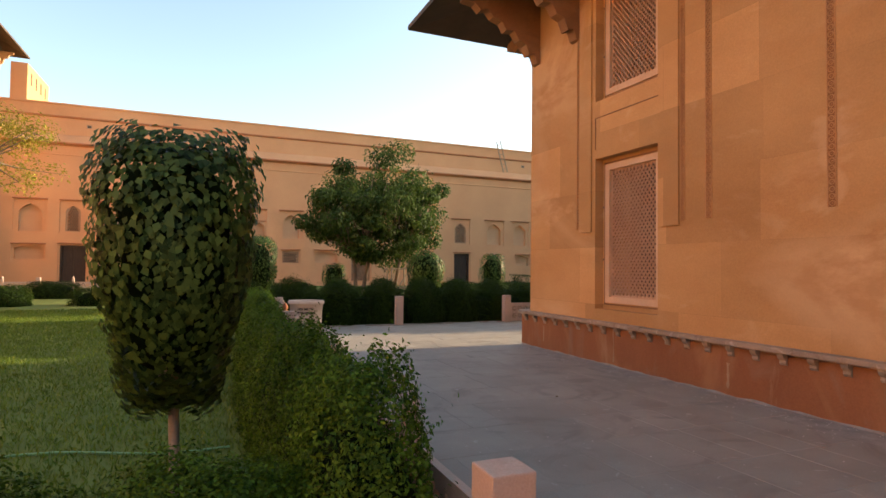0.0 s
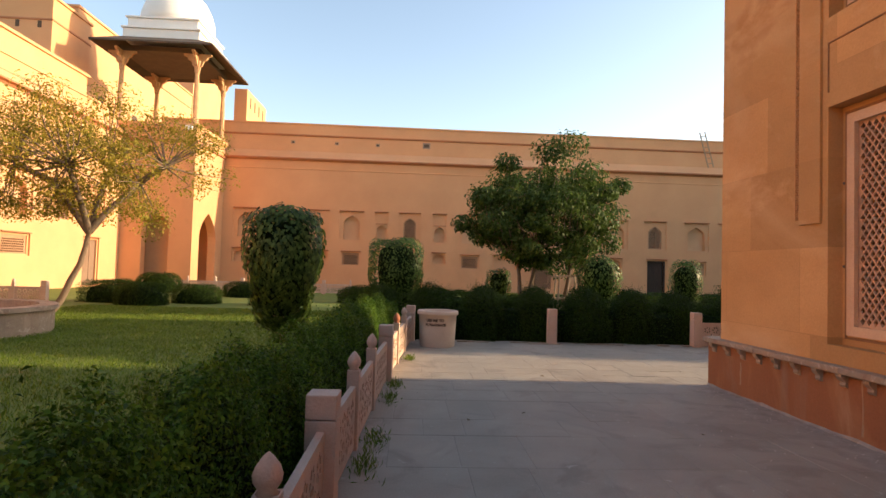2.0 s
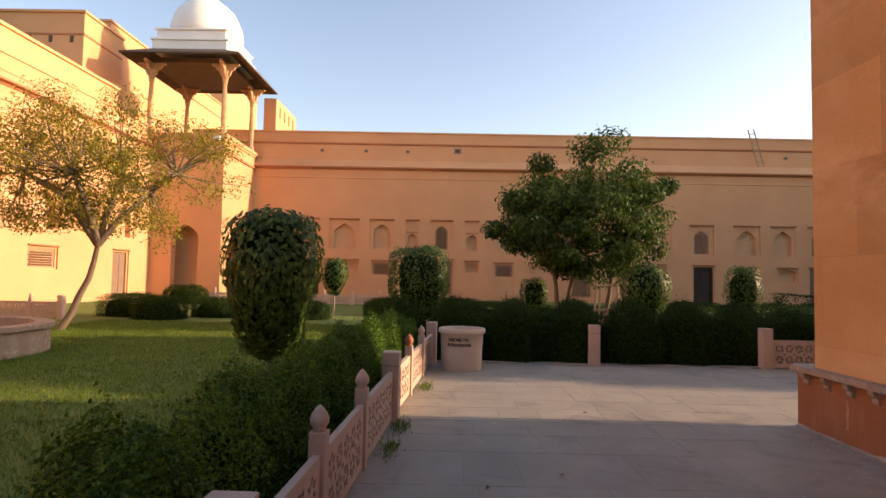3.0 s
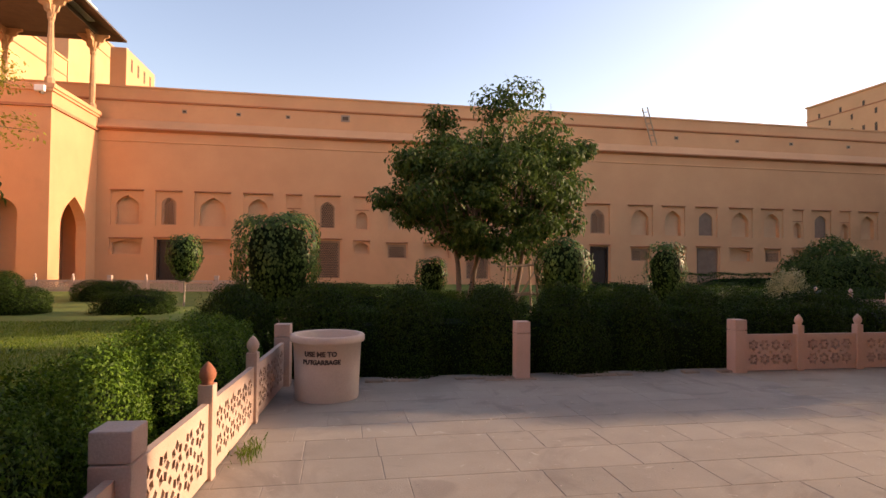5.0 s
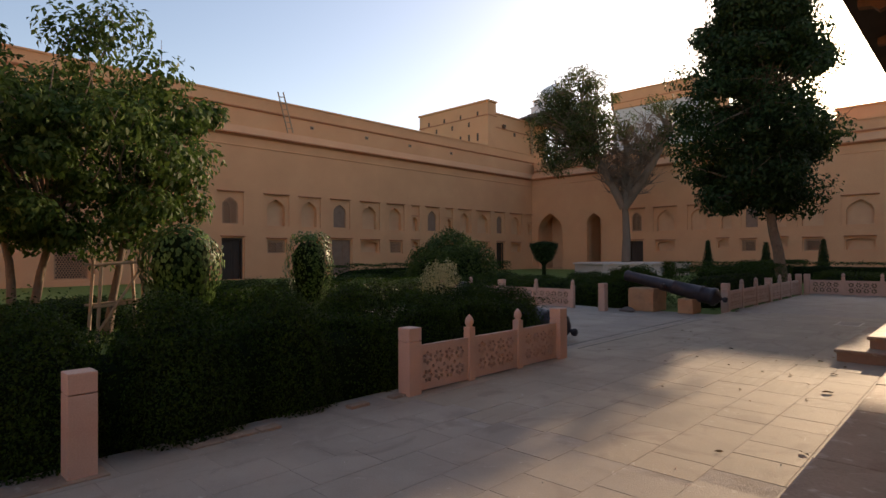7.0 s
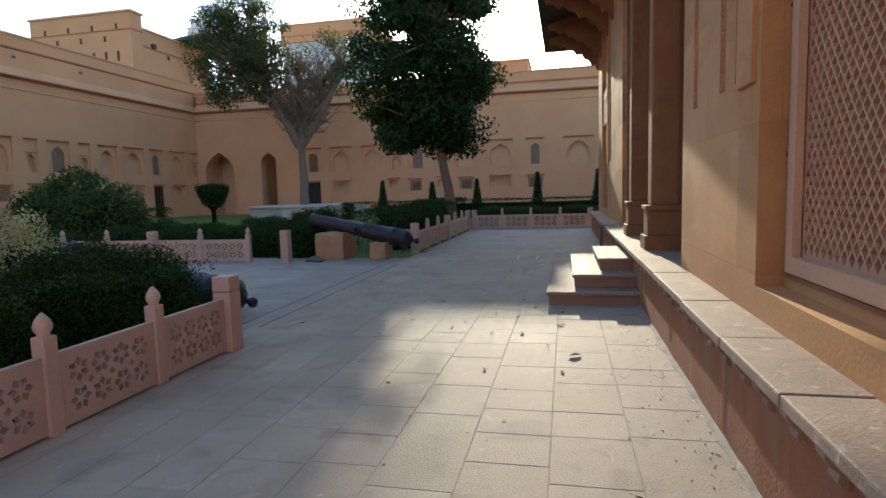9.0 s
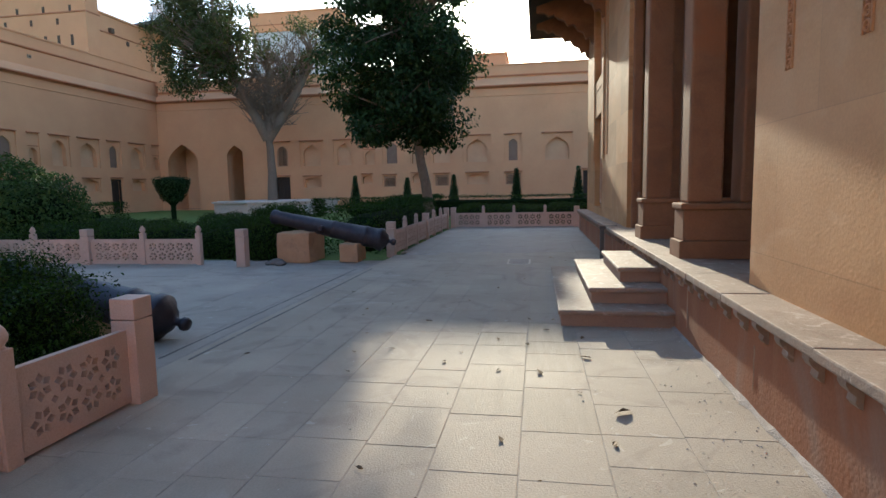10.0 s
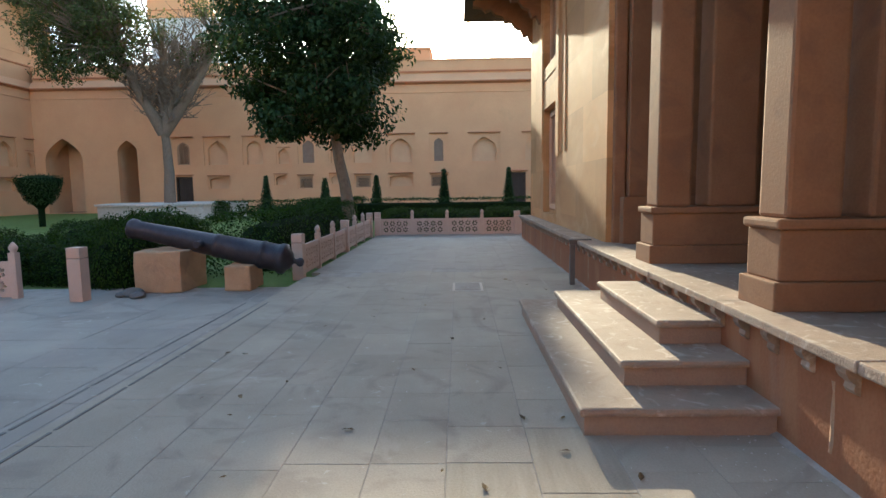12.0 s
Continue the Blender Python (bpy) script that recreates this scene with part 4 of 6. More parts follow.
palace_block("palace_tower", -36.0, -23.0, 38.2, 42.5, 9.5, 18.6, PLASTER, "tall ochre palace block with slit openings", [("s", -35 + 1.4 * i, 16.6, 0.25, 0.45) for i in range(9)] + [("s", -30.0, 13.2, 1.6, 0.9)])
palace_block("palace_parapet_block", -14.3, -13.25, 48.0, 54.0, 11.5, 16.2, PLASTER, "crenellated ochre block above the wall", [("e", 49 + 1.3 * i, 14.8, 0.3, 0.9) for i in range(4)], False)
palace_block("palace_long_wing", -40.0, -24.0, 42.6, 64.0, 9.5, 20.0, PLASTER, "sunlit ochre palace wing behind the pavilion", [("e", 46.0 + 5.5 * i, 12.2, 0.9, 2.2) for i in range(3)])
palace_block("palace_rear_block", -40.0, -24.0, 64.2, 74.3, 9.5, 25.2, PLASTER, "tall sunlit ochre block at the end of the palace wing", [])
structure("roof_terrace", data_of(*block(59.6, 67.0, 41.6, 47.2, 0.0, 11.7)), PLASTER, "flat roof terrace behind the wall corner")
chhatri(60.4, 45.2, 12.0, 5.6, 3.6, "roof_pavilion", "open stone pavilion with white dome on the roof corner", 5.0, 0.8)
palace_block("far_pale_building", 80.0, 92.0, 36.0, 48.0, 0.0, 22.6, PALEWALL, "tall pale grey building beyond the wall", [("w", 40.0 + 2.6 * i, 18.6, 0.9, 1.3) for i in range(3)], False)
palace_block("far_roof_storey", 79.8, 92.2, 35.8, 48.2, 22.6, 24.9, PLASTER, "ochre top storey of the pale building", [], True)
palace_block("far_roof_room", 62.0, 70.0, 13.3, 17.9, 11.0, 14.0, PLASTER, "ochre stair room on the east roof", [("w", 15.5, 12.3, 0.5, 0.7)], True)
palace_block("far_roof_room", 62.0, 70.0, -4.0, 13.1, 11.0, 12.6, PLASTER, "low ochre room on the east roof", [], True)
lad = thing("wooden_ladder", "pale wooden ladder leaning on the parapet", "ladder", (25.3, 45.75, 10.75), 0)
for s in (-0.22, 0.22):
    part("rail", boxed(s - 0.035, s + 0.035, -0.035, 0.035, 0.0, 3.1), WOODPOLE, lad, "", pose(0, 0, 0, -9, -10, 0))
for i in range(6):
    part("rung", boxed(-0.22, 0.22, -0.025, 0.025, 0.3 + 0.48 * i, 0.35 + 0.48 * i), WOODPOLE, lad, "", pose(0, 0, 0, -9, -10, 0))
for x in (-9.0, -5.5, -2.2, 1.75, 12.5, 27.6, 33.0, 38.0, 43.5):
    vk = 1.0 if x == 1.75 else 0.5
    v = thing("wall_vent", "small square vent high on the wall", "vent", (x, WALL_N + 0.45, 11.45), 0, "vents along the upper wall")
    link("vent_frame", data_of(*plate(rect(-0.3 * vk, 0.3 * vk, 0, 0.46 * vk), [rect(-0.2 * vk, 0.2 * vk, 0.1 * vk, 0.36 * vk)], 0.06)), LEDGE, v, "", Matrix.Translation((0, -0.06, 0)))
    # flat dark plate in place of the vent's shaded opening
    part("vent_shade_plate", boxed(-0.2 * vk, 0.2 * vk, -0.02, -0.004, 0.1 * vk, 0.36 * vk), SHADE_BACK, v)


# ---- fences of pierced stone ----
def fence_meshes():
    bm = boxed(-0.1, 0.1, -0.1, 0.1, -0.05, 0.63, 0.008)
    post = bpy.data.meshes.new("post"); bm.to_mesh(post); bm.free()
    bm = boxed(-0.1, 0.1, -0.1, 0.1, 0.637, 0.795, 0.010)
    cap = bpy.data.meshes.new("post_head"); bm.to_mesh(cap); bm.free()
    bm = boxed(-0.055, 0.055, -0.055, 0.055, -0.05, 0.70, 0.008)
    slim = bpy.data.meshes.new("slim_post"); bm.to_mesh(slim); bm.free()
    tip = data_of(*lathe([(0.05, 0.70), (0.038, 0.715), (0.058, 0.745), (0.062, 0.775), (0.05, 0.81), (0.025, 0.845), (0.004, 0.865)], 10), "finial", True)
    return post, cap, slim, tip


POST, CAP, SLIM, TIP = fence_meshes()
for me in (POST, CAP, SLIM, TIP):
    me.materials.append(FENCE)
panel_cache = {}


def panel_mesh(w):
    k = round(w, 2)
    if k not in panel_cache:
        me = data_of(*plate(rect(-w / 2, w / 2, 0.02, 0.565), rosettes(-w / 2 + 0.075, w / 2 - 0.075, 0.075, 0.505, 0.215), 0.05), "panel")
        me.materials.append(FENCE)
        panel_cache[k] = me
    return panel_cache[k]


def fence(nodes, label, panels=True, red=()):
    """A fence through nodes of (x, y, kind), post or slim, with pierced panels between."""
    t = thing("stone_fence", label, "fence", (nodes[0][0], nodes[0][1], 0), 0, "low stone garden fences")
    o = Vector((nodes[0][0], nodes[0][1], 0))
    for i, (x, y, kind) in enumerate(nodes):
        nx = nodes[min(i + 1, len(nodes) - 1)]
        pv = nodes[max(i - 1, 0)]
        a = math.degrees(math.atan2(nx[1] - pv[1], nx[0] - pv[0])) if len(nodes) > 1 else 0
        p = link("post" if kind == "post" else "slim_post", POST if kind == "post" else SLIM, None, t, "", Matrix.Translation(Vector((x, y, 0)) - o) @ pose(0, 0, 0, 0, 0, a))
        if kind == "post":
            link("post_head", CAP, None, p)
        else:
            if i in red:
                me = TIP.copy(); me.materials.clear(); me.materials.append(RED)
                link("finial", me, RED, p, "red-brown finial")
            else:
                link("finial", TIP, None, p)
        if panels and i < len(nodes) - 1:
            d = Vector((nx[0] - x, nx[1] - y, 0))
            gap0 = 0.1 if kind == "post" else 0.055
            gap1 = 0.1 if nx[2] == "post" else 0.055
            w = d.length - gap0 - gap1 + 0.004
            mid = Vector((x, y, 0)) + d.normalized() * (gap0 + w / 2 - 0.002)
            link("panel", panel_mesh(w), None, t, "", Matrix.Translation(mid - o) @ pose(0, 0, 0, 0, 0, math.degrees(math.atan2(d.y, d.x))) @ Matrix.Translation((0, -0.0275, 0)))
    return t


fence([(0.28, 0.46, "post"), (0.285, 1.65, "slim"), (0.295, 2.85, "slim"), (0.30, 4.28, "post"), (0.36, 5.65, "slim"), (0.42, 7.05, "slim"), (0.51, 8.80, "post"), (0.62, 10.2, "slim"), (0.73, 11.65, "slim"), (0.86, 13.35, "post")], "low pinkish stone fence with pierced star panels", True, (7,))
lone = fence([(4.1, 13.4, "post")], "lone square stone post before the hedge", False)
part("foot_slab", boxed(-0.55, 0.17, -0.16, 0.11, -0.03, 0.014, 0.008), LEDGE, lone, "flat stone slab at the foot")
fence([(7.5, 13.4, "post"), (8.57, 13.4, "slim"), (9.64, 13.4, "slim"), (10.72, 13.4, "post")], "low pinkish stone fence with pierced star panels")
fence([(18.2, 17.65, "slim"), (18.2, 19.0, "slim"), (18.2, 20.4, "post"), (18.2, 21.8, "slim"), (18.2, 23.2, "slim")], "low pale stone fence along the side path")
fence([(17.95, 16.5, "post")], "lone square stone post beside the cannon", False)
fence([(20.05, 13.83, "post"), (21.57, 13.85, "slim"), (23.09, 13.87, "slim"), (24.62, 13.89, "post"), (26.14, 13.91, "slim"), (27.66, 13.93, "slim"), (29.15, 13.95, "post")], "low pale stone fence beside the terrace")
fence([(29.35, 13.7, "post"), (29.35, 12.5, "slim"), (29.35, 11.3, "slim"), (29.35, 10.1, "slim"), (29.35, 8.9, "post"), (29.35, 7.7, "slim")], "low pale stone fence across the terrace end")
fence([(-12.5, 22.0, "post"), (-13.6, 22.0, "slim"), (-14.8, 22.0, "slim"), (-16.2, 22.0, "post")], "low whitish stone fence by the west wall")
fence([(-14.0 + 1.6 * i, 35.0, "post" if i % 3 == 0 else "slim") for i in range(8)], "low whitish stone fence before the tower")

# low stone course along the hedge
course = thing("stone_course", "low broken stone course along the hedge", "kerb", (1.0, 13.42, 0))
rk = random.Random(3)
x = 0.55
while x < 6.3:
    w = rk.uniform(0.12, 0.34)
    if not 2.8 < x < 3.2 and rk.random() < 0.5:
        part("stone", boxed(x, x + w - 0.02, -0.07 + rk.uniform(-0.02, 0.02), 0.06, -0.02, rk.uniform(0.012, 0.035), 0.008), LEDGE, course)
    x += w

# ---- garbage bin ----
bin_t = thing("garbage_bin", "round cement garbage bin with painted lettering", "garbage bin", (1.44, 12.66, 0))
v, f = lathe([(0.37, 0.0), (0.375, 0.02), (0.385, 0.36), (0.40, 0.655), (0.432, 0.665), (0.44, 0.685), (0.438, 0.735), (0.425, 0.75), (0.385, 0.75), (0.372, 0.735), (0.36, 0.40), (0.35, 0.08), (0.0, 0.08)], 48, False)
link("body", data_of(v, f, smooth=True), BIN, bin_t)
LETTER_A = -104


def lettering(text, size, z, a0):
    """Letters bent round the bin, one part a word."""
    for word, off in text:
        cu = bpy.data.curves.new("letters", "FONT")
        cu.body, cu.size, cu.extrude, cu.offset = word, size, 0.003, 0.0032
        cu.resolution_u = 2
        tmp = bpy.data.objects.new("tmp", cu)
        me = bpy.data.meshes.new_from_object(tmp)
        bpy.data.objects.remove(tmp)
        for q in me.vertices:
            r = 0.396 + (z - 0.5) * 0.05 + 0.003 + q.co.z
            a = radians(a0) + (q.co.x + off) / 0.395
            q.co = (r * math.cos(a), r * math.sin(a), z + q.co.y)
        link("lettering", me, DARKLETTER, bin_t, "faded black painted words")


lettering((("USE", 0.0), ("ME", 0.15), ("TO", 0.268)), 0.077, 0.535, LETTER_A - 24)
lettering((("PUT", -0.01), ("GARBAGE", 0.112)), 0.072, 0.445, LETTER_A - 26)


# ---- cannons ----
def cannon(x, y, rz, label, z=0.34, tilt=16.0):
    """A bronze-dark barrel, breech low to the front, lying on rough stone blocks."""
    t = thing("cannon", label, "cannon", (x, y, 0), rz, "old cannons")
    prof = [(0.0, -0.30), (0.055, -0.295), (0.075, -0.26), (0.072, -0.22), (0.045, -0.19), (0.04, -0.15), (0.075, -0.12), (0.13, -0.10), (0.19, -0.03), (0.245, 0.0), (0.252, 0.03), (0.25, 0.09), (0.225, 0.10), (0.222, 0.34), (0.232, 0.35), (0.232, 0.40), (0.218, 0.41), (0.19, 1.1), (0.198, 1.11), (0.198, 1.16), (0.185, 1.17), (0.145, 2.45), (0.165, 2.5), (0.165, 2.58), (0.15, 2.6), (0.075, 2.6), (0.07, 2.2)]
    v, f = lathe(prof, 28, False)
    m = Matrix.Translation((0, 0.0, z)) @ pose(0, 0, 0, -90 + tilt, 0, 0)
    b = link("barrel", data_of(v, f, smooth=True), IRON, t, "dark iron barrel with raised rings", m)
    for s in (-1, 1):
        v, f = lathe([(0.06, 0), (0.06, 0.14), (0.05, 0.15)], 14)
        link("trunnion", data_of(v, f), IRON, b, "", pose(s * 0.17, 0, 1.35, 0, s * 90, 0))
    return t


def stone_block(x0, x1, y0, y1, z1, seed, label):
    bm = boxed(-(x1 - x0) / 2, (x1 - x0) / 2, -(y1 - y0) / 2, (y1 - y0) / 2, 0, z1, 0.03)
    bmesh.ops.subdivide_edges(bm, edges=bm.edges[:], cuts=2, use_grid_fill=True)
    for q in bm.verts:
        q.co += noise.noise_vector(q.co * 5 + Vector((seed, 0, 0))) * 0.022
        q.co.z = max(0, q.co.z)
    ob = part("stone_block", bm, BLOCK, None, label, pose((x0 + x1) / 2, (y0 + y1) / 2, 0))
    return tagged(ob, "", "stone block", "blocks under the cannons")


cannon(12.33, 14.32, 3, "old dark iron cannon lying beside the fence", 0.24, 15.0)
stone_block(12.05, 12.65, 15.05, 15.7, 0.30, 1, "rough sandstone block under the cannon")
cannon(18.98, 13.74, 0, "old dark iron cannon propped on two sandstone blocks", 0.46, 12.0)
stone_block(18.5, 19.4, 15.25, 16.0, 0.66, 2, "tall rough sandstone block under the cannon")
stone_block(18.6, 19.2, 14.2, 14.62, 0.41, 3, "small rough sandstone block under the cannon")
for sx, sy, s in ((18.3, 15.9, 0.16), (18.15, 15.75, 0.12), (18.25, 16.05, 0.1)):
    bm = bmesh.new()
    bmesh.ops.create_icosphere(bm, subdivisions=2, radius=s)
    for q in bm.verts:
        q.co += noise.noise_vector(q.co * 6 + Vector((sx, sy, s))) * s * 0.4
        q.co.z *= 0.6
    tagged(part("loose_stone", bm, PIPE, None, "loose grey stone lying by the post", pose(sx, sy, s * 0.3)), "", "stone", "loose stones")


# ---- plants ----
rng = np.random.default_rng(7)


def leaf_mesh(pts, nrm, size, droop=0.3, wide=0.55, rs=None, name="leaves"):
    """One mesh of small folded leaves at the points, facing roughly along the normals."""
    g = rs if rs is not None else rng
    n = len(pts)
    nrm = nrm + g.normal(0, 0.55, (n, 3))
    nrm /= np.linalg.norm(nrm, axis=1)[:, None] + 1e-9
    t = g.normal(0, 1, (n, 3))
    t[:, 2] -= droop * 2
    t -= nrm * (t * nrm).sum(1)[:, None]
    t /= np.linalg.norm(t, axis=1)[:, None] + 1e-9
    b = np.cross(nrm, t)
    s = (size * g.uniform(0.65, 1.3, n))[:, None]
    v = np.empty((n, 4, 3))
    v[:, 0] = pts
    v[:, 1] = pts + t * s * 0.45 + b * s * wide * 0.5 + nrm * s * 0.10
    v[:, 2] = pts + t * s - nrm * s * 0.12
    v[:, 3] = pts + t * s * 0.45 - b * s * wide * 0.5 + nrm * s * 0.10
    me = bpy.data.meshes.new(name)
    me.vertices.add(n * 4)
    me.vertices.foreach_set("co", v.reshape(-1))
    me.loops.add(n * 4)
    me.loops.foreach_set("vertex_index", np.arange(n * 4, dtype=np.int32))
    me.polygons.add(n)
    me.polygons.foreach_set("loop_start", np.arange(0, n * 4, 4, dtype=np.int32))
    me.update(calc_edges=True)
    return me


def shape_points(n, rx, ry, h, sq, seed, low=0.0, rough=0.09):
    """Points and normals over a rounded, uneven bush from its foot to its top."""
    g = np.random.default_rng(seed)
    d = g.normal(0, 1, (n, 3))
    d[:, 2] = np.abs(d[:, 2]) if low == 0 else d[:, 2]
    d /= np.linalg.norm(d, axis=1)[:, None]
    k = (np.abs(d) ** sq).sum(1) ** (-1 / sq)
    p = d * k[:, None]
    ph = g.uniform(0, 6.28, 6)
    w = 1 + rough * (np.sin(p[:, 0] * 5 + ph[0]) + np.sin(p[:, 1] * 6 + ph[1]) + np.sin(p[:, 2] * 7 + ph[2]) + 0.8 * np.sin(p[:, 0] * 13 + ph[3]) * np.sin(p[:, 1] * 11 + ph[4])) / 2
    p = p * (w * g.uniform(0.86, 1.03, n))[:, None]
    s = np.array([rx, ry, h if low == 0 else h / 2])
    q = p * s
    if low:
        q[:, 2] += low + h / 2
    nr = d / s
    nr /= np.linalg.norm(nr, axis=1)[:, None]
    return q, nr


def core_mesh(rx, ry, h, sq, low=0.0):
    bm = bmesh.new()
    bmesh.ops.create_icosphere(bm, subdivisions=3, radius=1)
    for v in bm.verts:
        d = v.co.normalized()
        k = (abs(d.x) ** sq + abs(d.y) ** sq + abs(d.z) ** sq) ** (-1 / sq)
        p = d * k * (0.78 + 0.05 * noise.noise(d * 3))
        v.co = Vector((p.x * rx, p.y * ry, max(-0.02, p.z * h) if low == 0 else p.z * h / 2 + low + h / 2))
    return bm


def bush(name, label, category, x, y, rx, ry, h, n, leaf, material, seed, group="", sq=2.6, shoots=0, z=-0.06, rough=0.09, rz=0):
    t = thing(name, label, category, (x, y, z), rz, group)
    part("twig_core", core_mesh(rx, ry, h, sq), TWIG_SHADE, t, "twiggy core, near black for the shade inside")
    p, nr = shape_points(n, rx, ry, h, sq, seed, 0.0, rough)
    if shoots:
        g = np.random.default_rng(seed + 99)
        i = g.integers(0, n, shoots)
        i = i[p[i, 2] > h * 0.55]
        base, up = p[i], nr[i] * 0.5 + np.array([0, 0, 0.8]) + g.normal(0, 0.25, (len(i), 3))
        extra = [base + up * k for k in (0.04, 0.07, 0.10, 0.13)]
        p = np.concatenate([p] + extra)
        nr = np.concatenate([nr] + [nr[i]] * 4)
    link("leaves", leaf_mesh(p, nr, leaf, 0.0, 0.5, np.random.default_rng(seed + 1)), material, t)
    return t


def again(src, x, y, rz, sx=1.0, sy=1.0, sz=1.0, label=""):
    c = copy_thing(src, pose(x, y, src.location.z, 0, 0, rz))
    c.scale = (sx, sy, sz)
    return tagged(c, label)


# clipped hedge along the west fence, shrub by shrub
LW = "dark green clipped hedge shrub behind the stone fence"
w1 = bush("hedge_shrub", LW, "hedge", -0.16, 1.15, 0.36, 0.62, 1.12, 21000, 0.029, L_HEDGE, 11, "hedge along the west fence", 2.8, 160, -0.06, 0.11)
w2 = bush("hedge_shrub", LW, "hedge", -0.16, 2.2, 0.36, 0.66, 1.16, 21000, 0.029, L_HEDGE, 12, "hedge along the west fence", 2.6, 160, -0.06, 0.11)
w3 = bush("hedge_shrub", LW, "hedge", -0.16, 3.3, 0.36, 0.70, 1.14, 21000, 0.029, L_HEDGE, 13, "hedge along the west fence", 2.9, 160, -0.06, 0.11)
rk = random.Random(21)
for i in range(9):
    y = 4.35 + 1.04 * i
    hi = 0.94 - 0.004 * i + rk.uniform(-0.05, 0.05)
    again((w1, w2, w3)[i % 3], -0.17 + max(0.0, y - 5) * 0.05 + max(0.0, y - 9) * 0.02, y, rk.choice((0, 180)) + rk.uniform(-8, 8), 1.0, 1.03, hi)
for i in range(6):
    again((w2, w3, w1)[i % 3], -0.85 - 0.85 * i, 1.02, 90 + rk.uniform(-8, 8), 0.95, 0.9, 0.71, "dark green clipped hedge shrub at the lawn's edge")

# tall rounded hedge along the north terrace edge
LN = "dense dark green hedge mound beside the terrace"
n1 = bush("hedge_mound", LN, "hedge", 1.35, 14.35, 0.67, 0.84, 1.30, 24000, 0.033, L_MOUND, 31, "hedge along the north terrace", 2.2, 500, -0.06, 0.06)
n2 = bush("hedge_mound", LN, "hedge", 2.6, 14.3, 0.67, 0.82, 1.28, 24000, 0.033, L_MOUND, 32, "hedge along the north terrace", 2.2, 500, -0.06, 0.06)
for i, x in enumerate((0.1, 3.9, 5.1, 6.3, 7.5, 8.7, 9.85)):
    again((n1, n2)[i % 2], x, (14.32 if x < 7 else 14.55) + rk.uniform(-0.05, 0.05), rk.choice((0, 180)) + rk.uniform(-12, 12), rk.uniform(0.92, 1.0), 1.0, rk.uniform(0.95, 1.02) - (0.06 if x > 8 else 0.0))
again(n2, 10.75, 14.6, 30, 0.85, 0.9, 0.9)
again(n1, 11.35, 15.7, 80, 0.75, 0.7, 0.9)
again(n2, 11.5, 16.95, 10, 0.9, 0.8, 0.85)

# hedge rows and globes farther in the gardens
LG = "rounded dark green garden shrub"
g1 = bush("garden_shrub", LG, "shrub", -0.6, 21.0, 1.0, 0.8, 1.05, 10000, 0.052, L_MOUND, 41, "shrubs in the gardens", 2.6)
g2 = bush("garden_shrub", LG, "shrub", 2.2, 20.6, 1.15, 0.85, 0.95, 10000, 0.052, L_MOUND, 42, "shrubs in the gardens", 3.2)
for x, y, rz, s, h in ((4.2, 20.8, 20, 0.9, 1.0), (8.9, 20.2, 0, 1.0, 1.1), (10.2, 22.6, 40, 1.0, 1.0), (6.4, 24.0, 10, 1.2, 0.9), (12.2, 23.2, 0, 1.3, 1.05), (14.4, 23.3, 10, 1.3, 1.1), (16.4, 23.4, 0, 1.3, 1.05), (18.6, 24.6, 0, 1.2, 1.05), (12.0, 27.0, 0, 1.4, 1.0), (15.2, 27.4, 0, 1.4, 1.05), (18.2, 28.0, 0, 1.4, 1.0), (21.4, 28.4, 0, 1.3, 1.1),
        (24.6, 27.6, 0, 1.3, 0.8), (28.0, 28.0, 0, 1.3, 0.75), (20.3, 18.2, 80, 1.0, 1.0), (20.4, 19.8, 90, 1.0, 1.05), (20.3, 21.6, 90, 1.0, 1.0), (20.6, 23.2, 90, 1.0, 1.05), (19.7, 16.75, 0, 0.75, 1.35), (20.6, 16.9, 0, 0.9, 1.55), (22.4, 22.0, 10, 1.1, 1.0), (25.0, 21.0, 30, 1.1, 1.1), (28.0, 20.0, 0, 1.1, 1.0), (-4.6, 24.5, 0, 1.0, 0.85), (-7.5, 30, 0, 1.2, 0.9), (-9.5, 23.0, 0, 1.0, 1.0), (-11.2, 24.2, 0, 1.0, 1.1), (-8.0, 24.6, 0, 1.0, 0.9), (-13.4, 33.5, 0, 1.2, 1.2), (-1.5, 27.5, 0, 1.1, 0.85), (1.6, 28.5, 0, 1.3, 0.9), (31.0, 9.0, 90, 1.1, 1.15), (31.0, 10.9, 90, 1.1, 1.1), (31.1, 12.7, 90, 1.1, 1.15), (31.0, 7.0, 90, 1.1, 1.15)):
    again((g1, g2)[int(x * 3) % 2], x, y, rz, s, s, h * 0.86)


